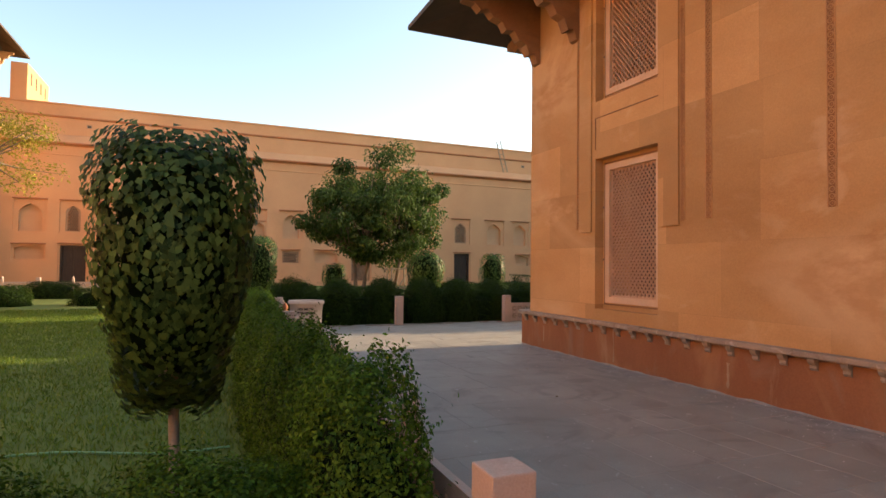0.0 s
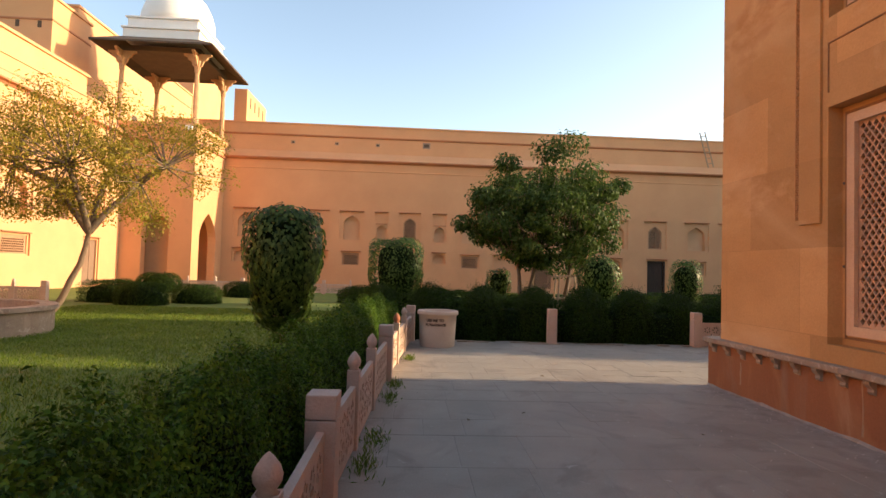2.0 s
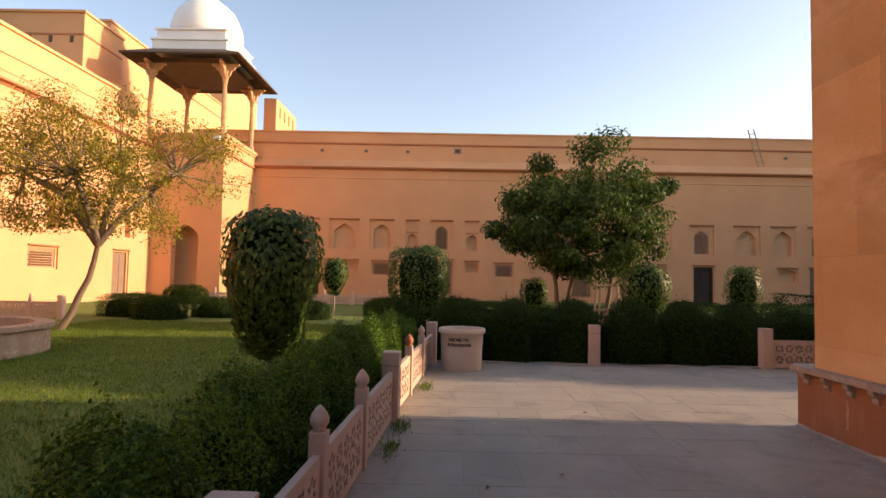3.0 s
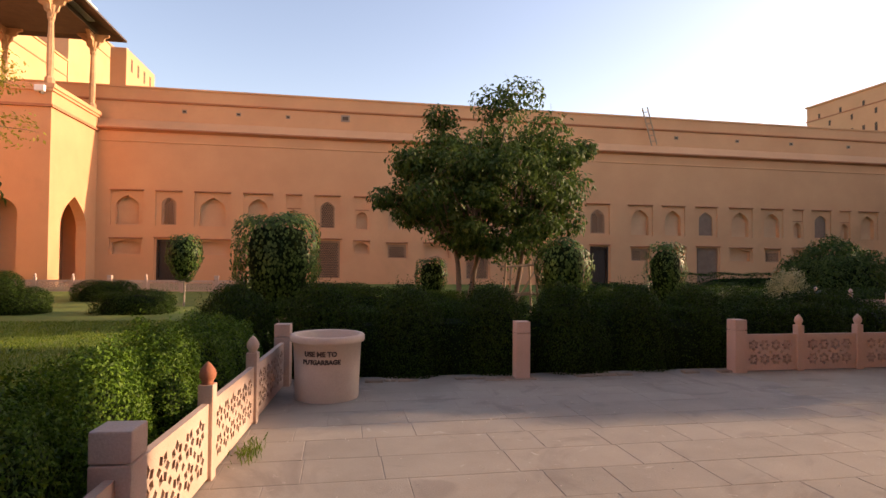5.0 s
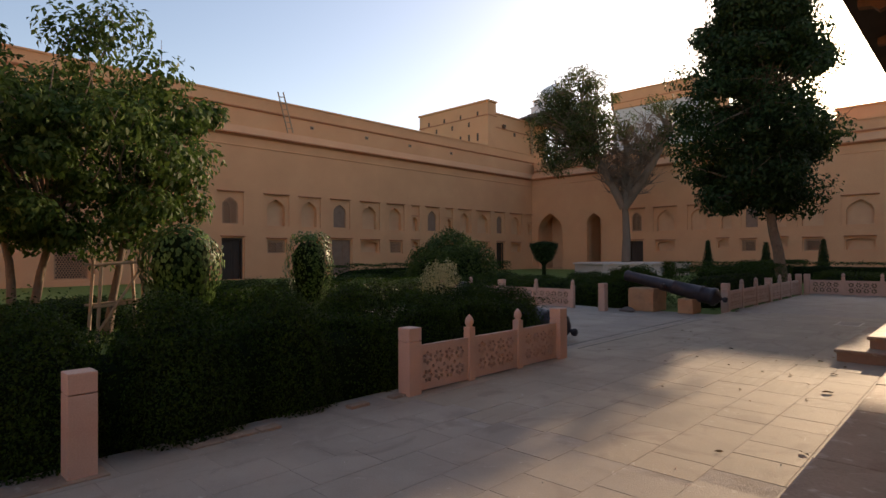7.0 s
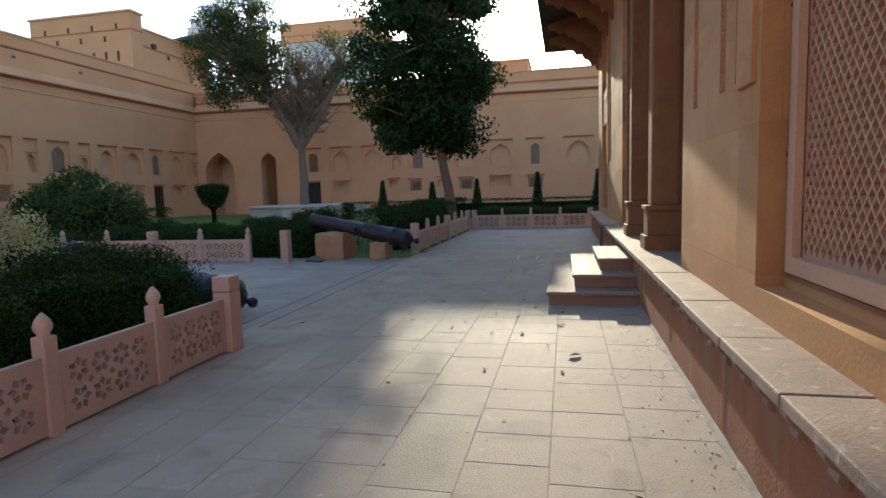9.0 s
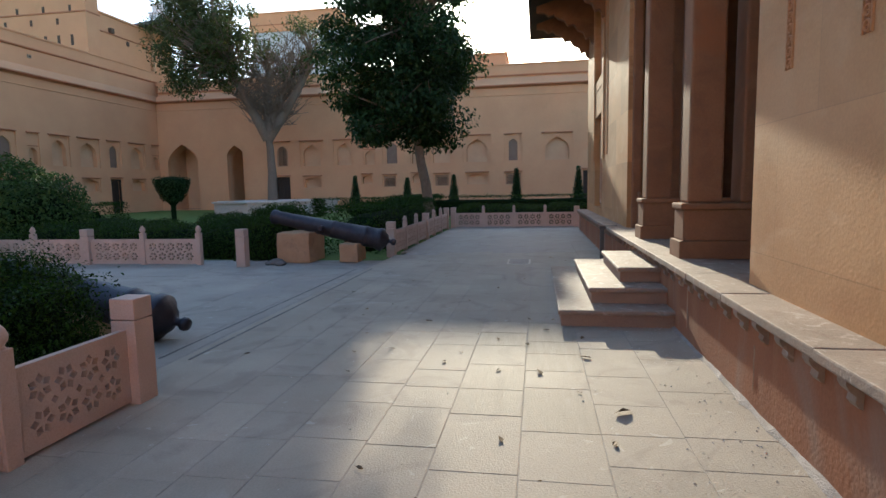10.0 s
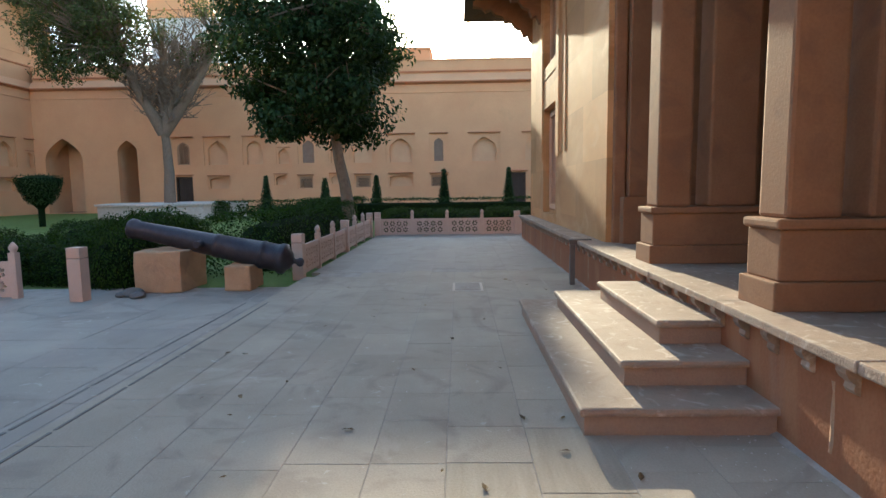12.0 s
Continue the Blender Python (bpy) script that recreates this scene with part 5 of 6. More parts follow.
def clipped_hedge(x0, x1, y0, y1, h, n, leaf, seed, label):
    t = thing("clipped_hedge", label, "hedge", ((x0 + x1) / 2, (y0 + y1) / 2, -0.06), 0, "clipped hedges in the gardens")
    part("twig_core", core_mesh((x1 - x0) / 2, (y1 - y0) / 2, h, 6), TWIG_SHADE, t, "twiggy core, near black for the shade inside")
    g = np.random.default_rng(seed)
    u, v, w = g.uniform(-1, 1, n), g.uniform(-1, 1, n), g.uniform(0.03, 1, n)
    face = g.choice(3, n, p=[0.45, 0.45, 0.10])
    sx, sy = (x1 - x0) / 2, (y1 - y0) / 2
    sg = np.where(g.uniform(size=n) > 0.5, 1, -1)
    p = np.stack([np.where(face == 2, sg, u) * sx, np.where(face == 1, sg, v) * sy, np.where(face == 0, 1, w) * h * (1 + 0.05 * np.sin(u * sx * 2.3 + seed) + 0.03 * np.sin(u * sx * 5))], 1)
    p *= g.uniform(0.95, 1.02, (n, 1))
    nr = np.stack([(face == 2) * sg, (face == 1) * sg, (face == 0) * 1.0], 1).astype(float)
    link("leaves", leaf_mesh(p, nr, leaf, 0, 0.5, g), L_MOUND, t)
    return t


clipped_hedge(-0.3, 11.0, 13.72, 15.2, 0.98, 30000, 0.035, 56, "low dark body of the hedge between its mounds")
clipped_hedge(20.3, 28.9, 14.3, 15.8, 1.22, 14000, 0.06, 51, "long clipped dark green hedge behind the pale fence")
clipped_hedge(20.5, 38.0, 35.0, 36.2, 1.1, 7000, 0.11, 52, "long clipped hedge before the far wall")
clipped_hedge(34.0, 44.0, 16.5, 17.8, 1.2, 6000, 0.10, 53, "clipped hedge in the east garden")
clipped_hedge(40.0, 41.2, 3.0, 24.0, 1.15, 7000, 0.11, 54, "clipped hedge before the east wall")

bush("variegated_shrub", "cream and pale green variegated shrub", "shrub", 10.54, 15.85, 0.44, 0.42, 1.45, 7000, 0.038, L_CREAM, 61, "", 3.0)
b = bush("round_bush", "broad round dark green bush in the garden", "bush", 22.3, 26.6, 2.2, 2.0, 2.75, 16000, 0.12, L_TREE, 62, "", 2.2, 0, -0.06, 0.11)


def tube(path, radii, n=8):
    """A tapered limb through the points."""
    vs, fs = [], []
    for i, (p, r) in enumerate(zip(path, radii)):
        d = (path[min(i + 1, len(path) - 1)] - path[max(i - 1, 0)]).normalized()
        u = d.orthogonal().normalized()
        w = d.cross(u)
        vs += [tuple(p + (u * math.cos(2 * math.pi * k / n) + w * math.sin(2 * math.pi * k / n)) * r) for k in range(n)]
    for i in range(len(path) - 1):
        for k in range(n):
            j = (k + 1) % n
            fs.append((i * n + k, i * n + j, (i + 1) * n + j, (i + 1) * n + k))
    return vs, fs


def limb(a, b, r0, r1, rnd, bend=0.12, k=5):
    L = (b - a).length
    side = Vector((rnd.uniform(-1, 1), rnd.uniform(-1, 1), rnd.uniform(-0.3, 0.3))) * L * bend
    pts = []
    for i in range(k + 1):
        t = i / k
        pts.append(a.lerp(b, t) + side * math.sin(math.pi * t) + Vector((rnd.uniform(-1, 1), rnd.uniform(-1, 1), 0)) * L * 0.012)
    pts[0], pts[-1] = a.copy(), b.copy()
    return tube(pts, [r0 + (r1 - r0) * i / k for i in range(k + 1)])


def topiary(x, y, rx, ry, z0, z1, n, leaf, seed, label, sq=3.2, droop=1.6, trunk=0.036, wide=0.7, flare=1.9):
    t = thing("topiary", label, "topiary", (x, y, -0.06), 0, "clipped topiary trees")
    rnd = random.Random(seed)
    v, f = joined(tube([Vector((0, 0, 0)), Vector((0.02, 0.01, z0 * 0.5)), Vector((0.0, 0.0, z0 + 0.25))], [trunk, trunk * 0.85, trunk * 0.9]), *[limb(Vector((0, 0, z0 + 0.02)), Vector((rnd.uniform(-1, 1) * rx * 0.5, rnd.uniform(-1, 1) * ry * 0.5, z0 + 0.3)), trunk * 0.5, trunk * 0.25, rnd) for _ in range(3)])
    link("trunk", data_of(v, f, smooth=True), PALEBARK, t, "slim pale trunk")
    part("twig_core", core_mesh(rx * 0.92, ry * 0.92, z1 - z0, sq, z0), TWIG_SHADE, t, "twiggy core, near black for the shade inside")
    p, nr = shape_points(n, rx, ry, z1 - z0, sq, seed, z0, 0.07)
    # narrower towards the foot
    k = np.clip((p[:, 2] - z0) / (z1 - z0), 0, 1)
    taper = 0.62 + 0.38 * np.clip(k * flare, 0, 1)
    p[:, 0] *= taper
    p[:, 1] *= taper
    link("leaves", leaf_mesh(p, nr, leaf, droop, wide, np.random.default_rng(seed)), L_TOP, t)
    for o in t.children:
        if o.name.startswith("twig_core"):
            for q in o.data.vertices:
                kk = min(1, max(0, (q.co.z - z0) / (z1 - z0)))
                tp = 0.60 + 0.36 * min(1, kk * flare)
                q.co.x *= tp
                q.co.y *= tp
    return t


topiary(-1.04, 2.0, 0.44, 0.44, 0.90, 2.38, 7600, 0.05, 71, "tall rounded topiary tree with large drooping leaves", 4.6, 1.3, 0.034, 0.8, 1.25)
topiary(-1.12, 9.35, 0.56, 0.56, 0.72, 2.50, 6500, 0.075, 72, "dark square-topped topiary tree on the lawn", 6.0, 1.5, 0.05, 0.7, 1.35)
topiary(0.42, 16.9, 0.76, 0.74, 0.4, 2.52, 6000, 0.07, 73, "square-cut leafy topiary behind the hedge", 5.0)
topiary(-3.85, 27.0, 0.58, 0.58, 0.9, 2.5, 1600, 0.09, 74, "small round-headed topiary tree on a thin trunk")
topiary(7.4, 20.0, 0.72, 0.72, 0.4, 2.35, 3000, 0.09, 75, "loose leafy topiary beside the tree", 2.8)
topiary(11.0, 21.0, 0.52, 0.52, 0.3, 2.25, 2400, 0.075, 76, "clipped cylindrical topiary in the garden", 3.6)
topiary(4.5, 24.0, 0.5, 0.5, 0.3, 1.75, 1500, 0.08, 77, "small square-cut topiary in the garden", 5.0)


def cone_topiary(x, y, h, seed):
    t = thing("cone_topiary", "dark spire topiary on a bowl-shaped base", "topiary", (x, y, -0.06), 0, "spire topiary by the east wall")
    g = np.random.default_rng(seed)
    n = 1500
    z = g.uniform(0.0, 1, n)
    r = np.where(z < 0.34, 0.62 * np.sqrt(np.clip(1 - ((z - 0.17) / 0.2) ** 2, 0.05, 1)), 0.42 * (1 - z) + 0.08)
    a = g.uniform(0, 6.283, n)
    p = np.stack([r * np.cos(a), r * np.sin(a), z * h], 1)
    nr = np.stack([np.cos(a), np.sin(a), 0.3 + 0 * a], 1)
    v, f = lathe([(0.3, 0), (0.5, h * 0.17), (0.3, h * 0.33), (0.22, h * 0.5), (0.02, h * 0.97)], 12)
    link("twig_core", data_of(v, f), TWIG_SHADE, t)
    link("leaves", leaf_mesh(p, nr, 0.11, 0, 0.5, g), L_DARK, t)


for i, (x, y, h) in enumerate(((46, 23.2, 2.6), (46, 19.4, 2.4), (46, 16.1, 2.5), (46, 11.8, 2.9), (46, 7.7, 2.9))):
    cone_topiary(x, y, h, 80 + i)
vt = thing("vase_topiary", "dark goblet-shaped topiary on a short stem", "topiary", (38.0, 32.0, -0.06))
v, f = lathe([(0.15, 0), (0.15, 0.9), (0.5, 1.3), (0.95, 2.2), (0.9, 2.45), (0.3, 2.6)], 16)
link("twig_core", data_of(v, f), TWIG_SHADE, vt)
g = np.random.default_rng(90)
a, z = g.uniform(0, 6.283, 2200), g.uniform(0, 1, 2200)
r = 0.35 + 0.72 * np.sqrt(z)
r = np.where(z > 0.9, r * g.uniform(0, 1, 2200), r)
link("leaves", leaf_mesh(np.stack([r * np.cos(a), r * np.sin(a), 1.15 + 1.45 * z], 1), np.stack([np.cos(a), np.sin(a), 0.2 + 0 * a], 1), 0.11, 0, 0.5, g), L_DARK, vt)


def tree(name, label, x, y, stems, clumps, leaf, per, spread, material, bark, seed, r0=0.14, droop=0.4, twigs=(), z=-0.06):
    """Stems as (foot, fork) pairs, a limb from the nearest fork to each clump, and loose clumps of leaves."""
    t = thing(name, label, "tree", (x, y, z))
    rnd = random.Random(seed)
    g = np.random.default_rng(seed)
    bits = []
    for a, b in stems:
        bits.append(limb(Vector(a), Vector(b), r0, r0 * 0.62, rnd, 0.05))
    forks = [Vector(b) for a, b in stems]
    link("trunk", data_of(*joined(*bits), smooth=True), bark, t, "bare tapered trunk")
    bits, pts, nrs = [], [], []
    for c in clumps:
        c = Vector(c[:3])
        fk = min(forks, key=lambda q: (q - c).length)
        bits.append(limb(fk, c, r0 * 0.30, r0 * 0.07, rnd, 0.10, 4))
        n = int(per * rnd.uniform(0.6, 1.3))
        d = g.normal(0, 1, (n, 3))
        d /= np.linalg.norm(d, axis=1)[:, None]
        s = spread * rnd.uniform(0.65, 1.25)
        rad = s * g.uniform(0.25, 1.0, n) ** 0.6
        pts.append(np.array(c) + d * rad[:, None] * np.array([1.0, 1.0, 0.72]))
        nrs.append(d + np.array([0, 0, 0.5]))
        for _ in range(2):
            e = c + Vector((rnd.uniform(-1, 1), rnd.uniform(-1, 1), rnd.uniform(-0.5, 0.9))) * s
            bits.append(limb(c, e, r0 * 0.09, r0 * 0.03, rnd, 0.1, 2))
    for a, b, ra, rb in twigs:
        bits.append(limb(Vector(a), Vector(b), ra, rb, rnd, 0.10, 4))
    link("branchwork", data_of(*joined(*bits), smooth=True), bark, t, "branching limbs")
    link("crown", leaf_mesh(np.concatenate(pts), np.concatenate(nrs), leaf, droop, 0.5, g), material, t)
    return t


def ball_of_clumps(n, c, r, seed, low=-1.0, hollow=0.45, bumps=()):
    """Clump centres spread in an uneven ellipsoid."""
    rnd = random.Random(seed)
    out = []
    while len(out) < n:
        d = Vector((rnd.uniform(-1, 1), rnd.uniform(-1, 1), rnd.uniform(low, 1)))
        if hollow < d.length < 1:
            k = 1 + 0.14 * noise.noise(d * 2.2 + Vector((seed, 0, 0)))
            out.append((c[0] + d.x * r[0] * k, c[1] + d.y * r[1] * k, c[2] + d.z * r[2] * k))
    return out + list(bumps)


# leafy tree in the north garden
tree("leafy_tree", "leafy green tree with several thin trunks", 5.5, 22.0, [((-0.45, 0, 0), (-0.6, 0.1, 2.0)), ((-0.35, 0.1, 0), (0.15, 0.2, 2.3)), ((1.2, 0.2, 0), (1.5, 0.1, 2.1))],
     ball_of_clumps(84, (0.25, 0.2, 4.0), (2.75, 2.5, 2.25), 5, -0.95, 0.3, [(3.3, 0, 5.15), (2.9, 0, 4.9), (1.35, 0, 6.7), (0.55, 0.2, 6.5), (-2.7, 0, 3.5), (2.8, 0, 2.9)]), 0.155, 370, 0.66, L_TREE, BARK, 101, 0.10, 0.9)
# dense dark tree beside the east fence
rk2 = random.Random(4)
dense = []
for i in range(190):
    z = rk2.uniform(3.9, 13.6)
    k = (z - 3.9) / 9.3
    rad = 3.1 * (min(1, (k + 0.16) * 2.3) ** 0.5) * (1 - max(0, k - 0.6) / 0.4 * 0.45)
    a = rk2.uniform(0, 6.283)
    rr = rad * rk2.uniform(0.45, 1.0)
    dense.append((rr * math.cos(a), 1.45 + rr * math.sin(a), z))
tree("dense_tree", "tall dense dark evergreen tree by the terrace", 31.6, 14.65, [((0, 0.3, 0), (-0.2, 0.9, 4.6)), ((-0.2, 0.9, 4.6), (0, 1.3, 8.5))], dense, 0.21, 400, 0.95, L_DARK, BARK, 102, 0.26, 0.5)
# large half-bare tree on a stone platform
tops = ball_of_clumps(130, (-1.2, 4.0, 12.2), (3.0, 4.0, 4.4), 8, -1, 0.0) + ball_of_clumps(14, (0.4, -2.2, 11.6), (2.4, 2.4, 2.6), 9, -1, 0.3)
rk3 = random.Random(6)
bare = []
main_limbs = [(Vector((0.1, 0.2, 4.6)), Vector((-0.8, 2.6, 10.0))), (Vector((0.1, 0.2, 4.6)), Vector((0.4, -1.8, 9.5))), (Vector((0.1, 0.2, 4.6)), Vector((0.5, -3.6, 10.6))), (Vector((0.1, 0.2, 4.6)), Vector((1.6, 0.6, 10.4)))]
for i in range(150):
    p, q = main_limbs[i % 4]
    a = p.lerp(q, rk3.uniform(0.12, 1.0))
    an = rk3.uniform(0, 6.283)
    L = rk3.uniform(1.3, 3.1)
    b = a + Vector((math.cos(an) * L * 0.75, math.sin(an) * L * 0.75, L * rk3.uniform(0.1, 1.0)))
    bare.append((a, b, 0.06, 0.016))
    for _ in range(6):
        s = a.lerp(b, rk3.uniform(0.35, 1.0))
        bare.append((s, s + Vector((rk3.uniform(-1, 1), rk3.uniform(-1, 1), rk3.uniform(0.1, 1.2))) * 1.4, 0.032, 0.010))
tree("half_bare_tree", "large half-bare tree with grey branches and thin leaves", 47.8, 30.4, [((0, 0, 0), (0.1, 0.2, 5.0)), ((0.1, 0.2, 4.6), (-0.8, 2.6, 10.0)), ((0.1, 0.2, 4.6), (0.4, -1.8, 9.5)), ((0.1, 0.2, 4.6), (0.5, -3.6, 10.6)), ((0.1, 0.2, 4.6), (1.6, 0.6, 10.4))], tops, 0.21, 200, 1.0, L_PEEPAL, BARK, 103, 0.4, 0.3, bare, 0.9)
# thin yellowing tree on the west lawn
tree("yellowing_tree", "thin yellow-green tree with a leaning trunk", -10.0, 18.3, [((0, 0, 0), (1.0, 0, 2.5)), ((1.0, 0, 2.5), (-0.2, 0.2, 4.0)), ((1.0, 0, 2.5), (2.3, 0.3, 4.1)), ((1.0, 0, 2.5), (1.1, 0.9, 4.6)), ((1.0, 0, 2.5), (0.8, -0.9, 4.4)), ((-0.2, 0.2, 4.0), (-1.4, 0.2, 4.6)), ((2.3, 0.3, 4.1), (3.2, 0, 4.6))],
     ball_of_clumps(125, (0.9, 0.2, 4.7), (3.7, 2.6, 2.2), 12, -0.9, 0.1), 0.10, 190, 0.72, L_YELLOW, BARK, 104, 0.11, 0.4)

# stone platform round the far tree, and the round kerb on the lawn
pf = thing("tree_platform", "low pale stone platform round the tree", "platform", (47.5, 29.8, -0.06))
v, f = lathe([(4.7, 0.0), (4.7, 0.82), (4.85, 0.84), (4.85, 0.96), (4.1, 0.96)], 8)
link("wall", data_of(v, f), MORTARPALE, pf)
wk = thing("round_stone_kerb", "round weathered stone basin on the lawn", "stone basin", (-9.3, 13.4, -0.06))
v, f = lathe([(2.05, 0.0), (2.05, 0.5), (2.12, 0.52), (2.12, 0.62), (1.75, 0.62), (1.72, 0.3), (0, 0.3)], 32, False)
link("rim", data_of(v, f), LEDGE, wk)

# tree guard of poles
tg = thing("wooden_tree_guard", "rough wooden pole stand under the tree", "wooden stand", (6.55, 21.0, -0.06))
for sx in (-0.35, 0.35):
    for sy in (-0.3, 0.3):
        v, f = tube([Vector((sx * 1.25, sy, 0)), Vector((sx, sy * 0.9, 1.65))], [0.035, 0.03], 6)
        link("pole", data_of(v, f), WOODPOLE, tg)
for z in (0.75, 1.55):
    for sy in (-0.3, 0.3):
        v, f = tube([Vector((-0.5, sy, z)), Vector((0.5, sy, z + 0.06))], [0.028, 0.028], 6)
        link("crossbar", data_of(v, f), WOODPOLE, tg)
v, f = tube([Vector((-0.4, -0.32, 0.3)), Vector((0.35, -0.32, 1.5))], [0.026, 0.026], 6)
link("brace", data_of(v, f), WOODPOLE, tg)

# hose on the lawn
hs = [Vector((-2.6 + 0.28 * i, 4.25 + 0.10 * math.sin(i * 0.9) - 0.05 * i, -0.035)) for i in range(8)]
v, f = tube(hs, [0.012] * 8, 8)
tagged(link("garden_hose", data_of(v, f, smooth=True), HOSE, None, "pale green garden hose lying on the grass"), "", "hose")

# grass blades on the lawns
n = 270000
gx = np.concatenate([rng.uniform(-11, -0.3, n // 3 * 2), rng.uniform(0.5, 18, n // 3)])
gy = np.concatenate([rng.uniform(0.8, 22, n // 3 * 2), rng.uniform(15, 33, n // 3)])
keep = ~((gx > 10.6) & (gy < 21.7))
gp = np.stack([gx, gy, np.full(len(gx), -0.062)], 1)[keep]
gn = rng.normal(0, 1, (len(gp), 3)); gn[:, 2] = 0.2
bl = leaf_mesh(gp, gn, 0.065, -1.2, 0.16, rng, "grass")
tagged(link("grass", bl, L_GRASS, None, "short green lawn grass"), "", "grass", "", "stuff")


# ---- paving slabs, dry leaves ----
pav = bpy.data.objects["pavement"]
rp = random.Random(17)


def slab_data(w, l, drop):
    """A worn slab with softened upper edges."""
    b, h = 0.003, 0.022
    vs = []
    for z, i in ((-0.05, 0.0), (h - 0.0025, 0.0), (h, b)):
        vs += [(-l / 2 + i, -w / 2 + i, z), (l / 2 - i, -w / 2 + i, z + drop), (l / 2 - i, w / 2 - i, z + drop), (-l / 2 + i, w / 2 - i, z)]
    fs = [(8, 9, 10, 11)]
    for k in (0, 4):
        for i in range(4):
            j = (i + 1) % 4
            fs.append((k + i, k + j, k + 4 + j, k + 4 + i))
    return vs, fs


lengths = (0.42, 0.5, 0.62, 0.8, 1.05)
slab_cache = {}


def slab_mesh(l, w, worn=False):
    k = (l, round(w, 2), worn)
    if k not in slab_cache:
        me = data_of(*slab_data(w - 0.004, l - 0.004, 0.0), "slab")
        me.materials.append(PAVE_WORN if worn else PAVE)
        slab_cache[k] = me
    return slab_cache[k]


def slab_field(x0, x1, rows, singly):
    """Rows of slabs running along x; those within the walked stretch are pieces, the rest one mesh."""
    bits = []
    for y0, y1 in rows:
        x = x0 + rp.uniform(-0.5, 0)
        while x < x1:
            l = rp.choice(lengths)
            cx, cy = x + l / 2, (y0 + y1) / 2
            tz = rp.uniform(-0.001, 0.001)
            if cx - l / 2 > x0 - 0.6 and cx + l / 2 < x1 + 0.6:
                if singly(cx, cy):
                    worn = 10.2 < cx < 13.4 and 10.2 < cy < 11.0 and rp.random() < 0.75
                    link("slab", slab_mesh(l, y1 - y0, worn), None, pav, "", Matrix.Translation((cx, cy, -0.022 + tz)) @ pose(0, 0, 0, rp.uniform(-0.05, 0.05), rp.uniform(-0.05, 0.05), 0))
                else:
                    v, f = slab_data(y1 - y0 - 0.005, l - 0.005, rp.uniform(-0.002, 0.002))
                    bits.append(([(p[0] + cx, p[1] + cy, p[2] - 0.022 + tz) for p in v], f))
            x += l
    return bits


edges = [8.93]
while edges[-1] < 13.3:
    edges.append(edges[-1] + rp.choice((0.40, 0.44, 0.5, 0.56)))
rows_n = [(a, b) for a, b in zip(edges, edges[1:])]
bits = slab_field(7.6, 20.4, rows_n, lambda x, y: True)
field = slab_field(0.6, 7.0, rows_n, lambda x, y: False) + slab_field(21.0, 31.0, rows_n, lambda x, y: False)
rows_s = []
y = -8.0
while y < 8.9:
    h = rp.choice((0.6, 0.75, 0.9))
    rows_s.append((y, min(y + h, 8.92)))
    y += h
field += slab_field(0.75, 4.8, [r for r in rows_s if r[0] > 0.3], lambda x, y: False)
field += slab_field(-8.0, 4.8, [r for r in rows_s if r[1] <= 0.3], lambda x, y: False)
rows_p = [(edges[-1] + 0.02, edges[-1] + 0.24)] + [(edges[-1] + 0.28 + 1.0 * i, edges[-1] + 1.28 + 1.0 * i) for i in range(7)]
field += slab_field(11.9, 18.2, rows_p, lambda x, y: False)
tagged(link("paving_field", data_of(*joined(*field)), PAVE_STUFF, pav, "grey stone paving slabs"), "", "", "", "stuff")

# dry leaves blown on the terrace
leaf_vs = [(0, 0, 0.004), (0.03, 0.018, 0.014), (0.075, 0.012, 0.02), (0.11, 0, 0.008), (0.075, -0.02, 0.004), (0.03, -0.022, 0.012)]
lm = data_of(leaf_vs, [(0, 1, 2), (0, 2, 4), (2, 3, 4), (0, 4, 5)], "dry_leaf")
lm.materials.append(DRYLEAF)
for i in range(46):
    x, y = rp.uniform(9.2, 19.5), rp.uniform(9.15, 13.2)
    if 13.6 < x < 18.0 and y < 10.4:
        continue
    s = rp.uniform(0.25, 0.9)
    ob = link("fallen_leaf", lm, None, None, "dry brown leaf fallen on the paving", pose(x, y, 0.004, 0, 0, rp.uniform(0, 360)))
    ob.scale = (s, s, s)
    tagged(ob, "", "leaf", "fallen leaves")

for x, y, s, a in ((10.9, 9.75, 1.5, 130), (11.6, 10.35, 1.1, 20), (12.1, 9.9, 0.9, 75), (12.55, 10.5, 0.9, 200), (12.75, 9.95, 0.8, 340), (11.2, 10.05, 0.45, 60), (13.1, 10.25, 0.7, 100), (10.3, 10.6, 0.8, 15), (9.9, 11.4, 0.6, 240), (11.9, 11.2, 0.7, 160), (8.3, 9.5, 1.0, 50), (7.9, 10.1, 0.7, 300), (13.4, 11.6, 0.8, 90), (14.6, 11.3, 0.8, 20), (15.7, 11.0, 0.9, 200), (3.2, 4.4, 0.6, 30), (3.9, 6.2, 0.5, 140), (2.2, 7.0, 0.7, 220), (1.5, 6.6, 0.8, 80), (2.9, 9.3, 0.6, 10)):
    ob = link("fallen_leaf", lm, None, None, "curled dry leaf fallen on the paving", pose(x, y, 0.004, 0, 0, a))
    ob.scale = (s, s, s * 1.3)
    tagged(ob, "", "leaf", "fallen leaves")
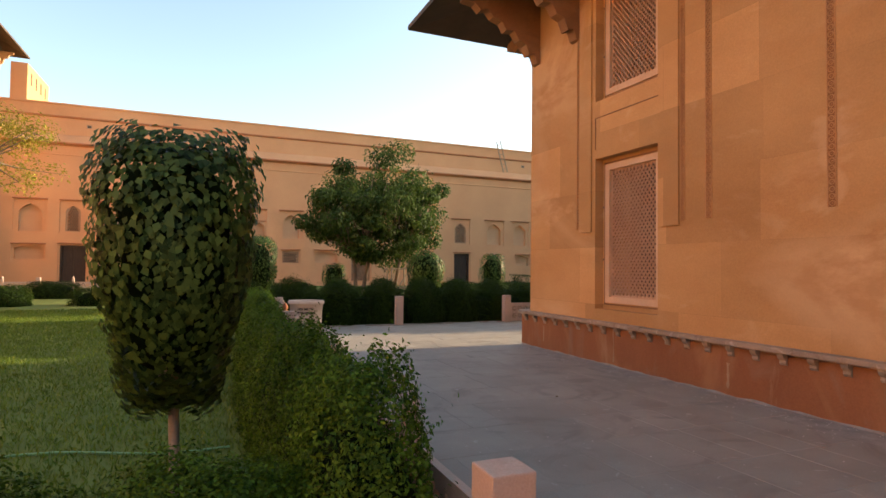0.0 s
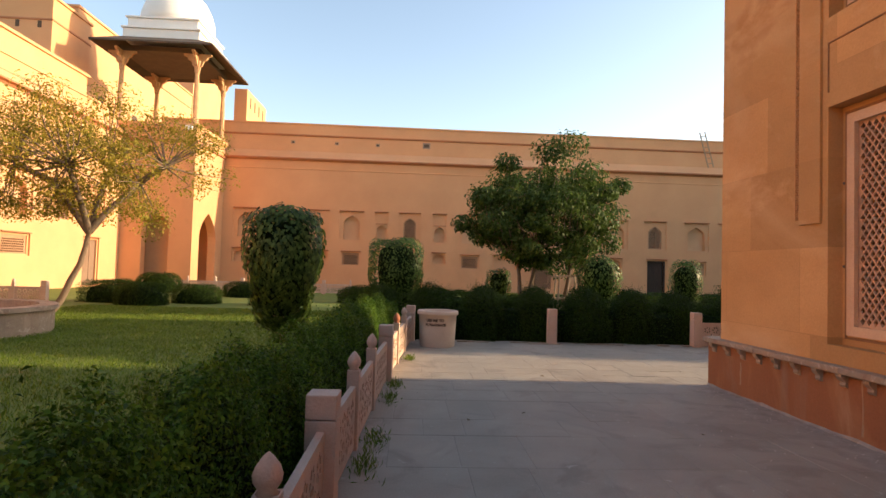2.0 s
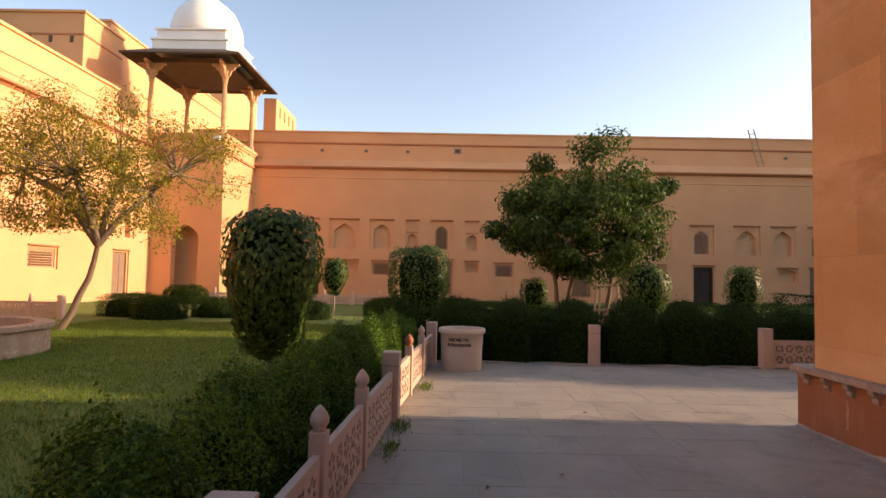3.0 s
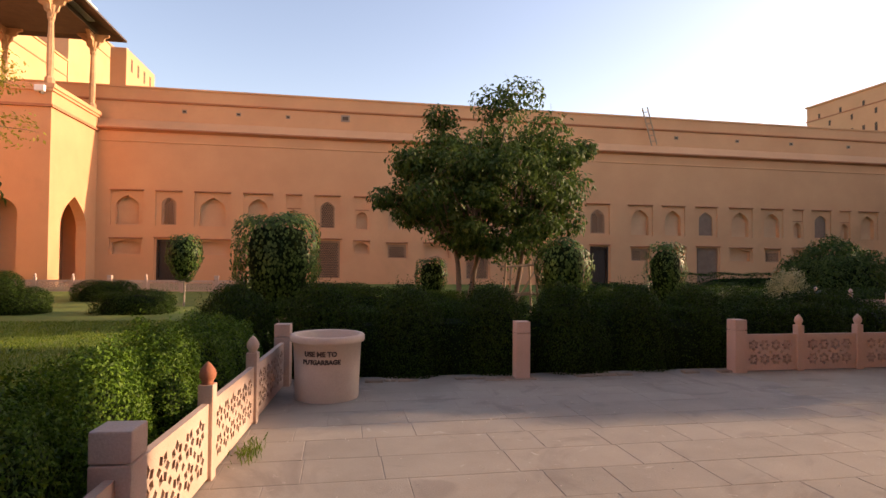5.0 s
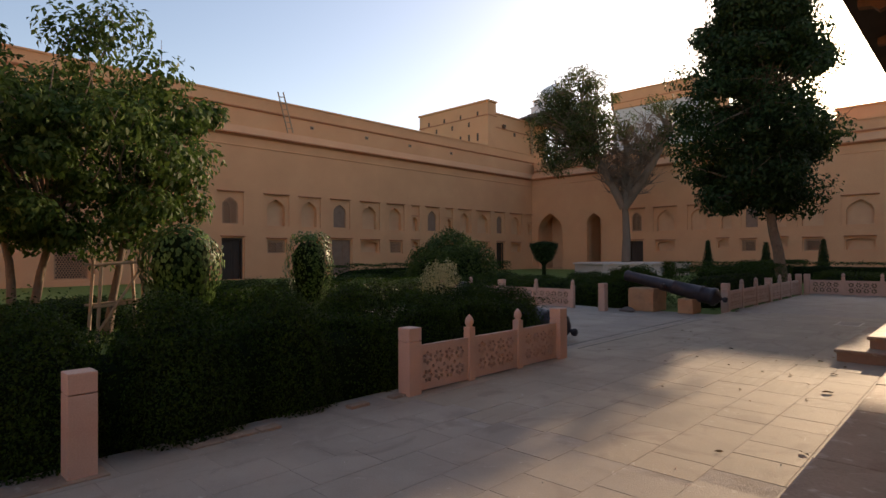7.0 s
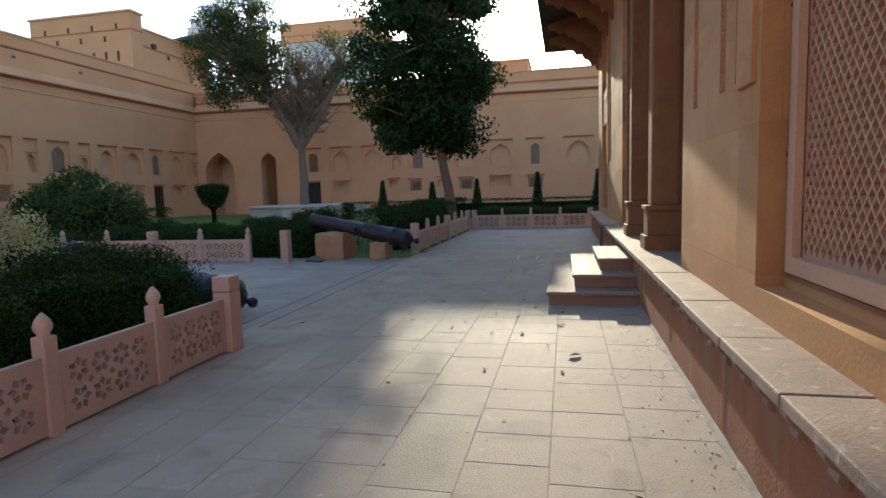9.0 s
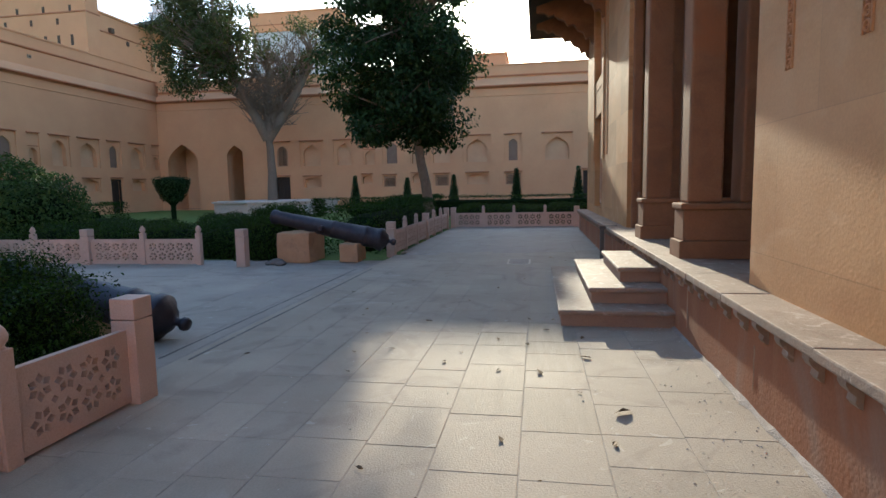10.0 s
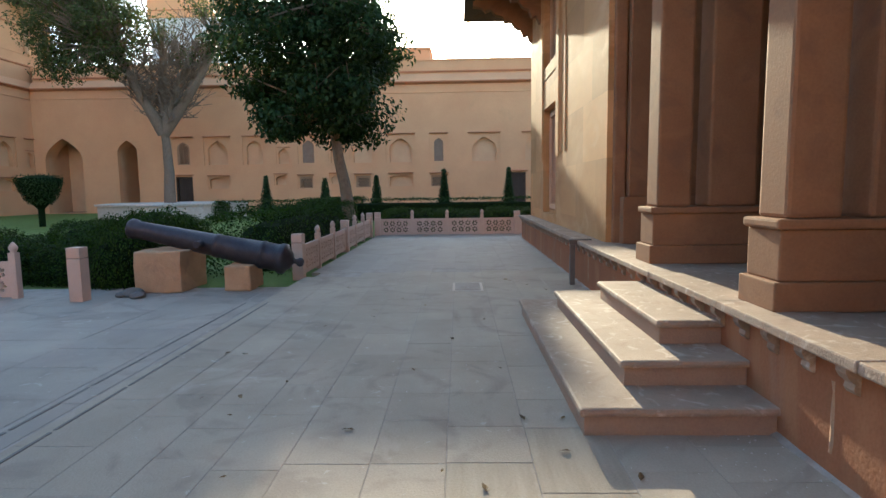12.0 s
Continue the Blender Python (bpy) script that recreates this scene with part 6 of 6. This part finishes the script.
# pale crumbs of mortar strewn along the plinth's foot and over the paving
rc = random.Random(31)
cv_, cf_ = [], []
for i in range(900):
    q = rc.random()
    if q < 0.35:
        x, y = PX0 - abs(rc.gauss(0, 0.28)) - 0.03, rc.uniform(-1.0, 8.6)
    elif q < 0.65:
        x, y = rc.uniform(5.6, 13.6), PY1 + abs(rc.gauss(0, 0.3)) + 0.03
    else:
        x, y = rc.uniform(1.0, 5.2) if rc.random() < 0.5 else rc.uniform(2.0, 17.0), rc.uniform(9.2, 13.0)
        if rc.random() < 0.4:
            x, y = rc.uniform(0.8, 5.2), rc.uniform(-0.5, 9.0)
    if 13.6 < x < 18.0 and y < 10.4:
        continue
    r = rc.uniform(0.003, 0.011)
    a = rc.uniform(0, 6.28)
    b = len(cv_)
    cv_ += [(x + r * math.cos(a + k * 2.09) * rc.uniform(0.7, 1.5), y + r * math.sin(a + k * 2.09), 0.001) for k in range(3)] + [(x, y, 0.002 + r * 0.7)]
    cf_ += [(b, b + 1, b + 3), (b + 1, b + 2, b + 3), (b + 2, b, b + 3)]
crumbs = link("mortar_crumbs", data_of(cv_, cf_), MORTARPALE, None, "pale crumbs of mortar strewn on the paving")
tagged(crumbs, "", "debris", "", "stuff")

# drain slots and a flush cover in the terrace
for yy in (13.62, 13.93):
    ds = thing("drain_slot", "narrow dark drain slot in the paving", "drain", (11.7, yy, 0), 0, "drain slots")
    for i in range(7):
        part("slot", boxed(0.86 * i, 0.86 * i + 0.82, -0.012, 0.012, -0.02, 0.0045), PIPE, ds)
cv = thing("drain_cover", "square pale cover stone flush in the paving", "drain cover", (18.85, 10.77, 0))
part("rim", boxed(-0.38, 0.38, -0.24, 0.24, -0.02, 0.005, 0.002), MORTARPALE, cv)
part("lid", boxed(-0.34, 0.34, -0.20, 0.20, -0.02, 0.010, 0.003), PAVE_STUFF, cv)
# grass tufts at the fence's foot
for i, (x, y) in enumerate(((0.52, 5.2), (0.55, 5.9), (0.62, 7.6), (0.66, 8.4), (0.85, 10.7))):
    g = np.random.default_rng(200 + i)
    p = np.stack([g.normal(0, 0.05, 160), g.normal(0, 0.16, 160), np.zeros(160)], 1)
    nr = g.normal(0, 1, (160, 3))
    nr[:, 2] = 0.2
    ob = link("grass_tuft", leaf_mesh(p, nr, 0.07, -1.2, 0.14, g), L_GRASS, None, "small grass tuft at the fence's foot", pose(x, y, 0))
    tagged(ob, "", "grass tuft", "tufts along the fence", "stuff")
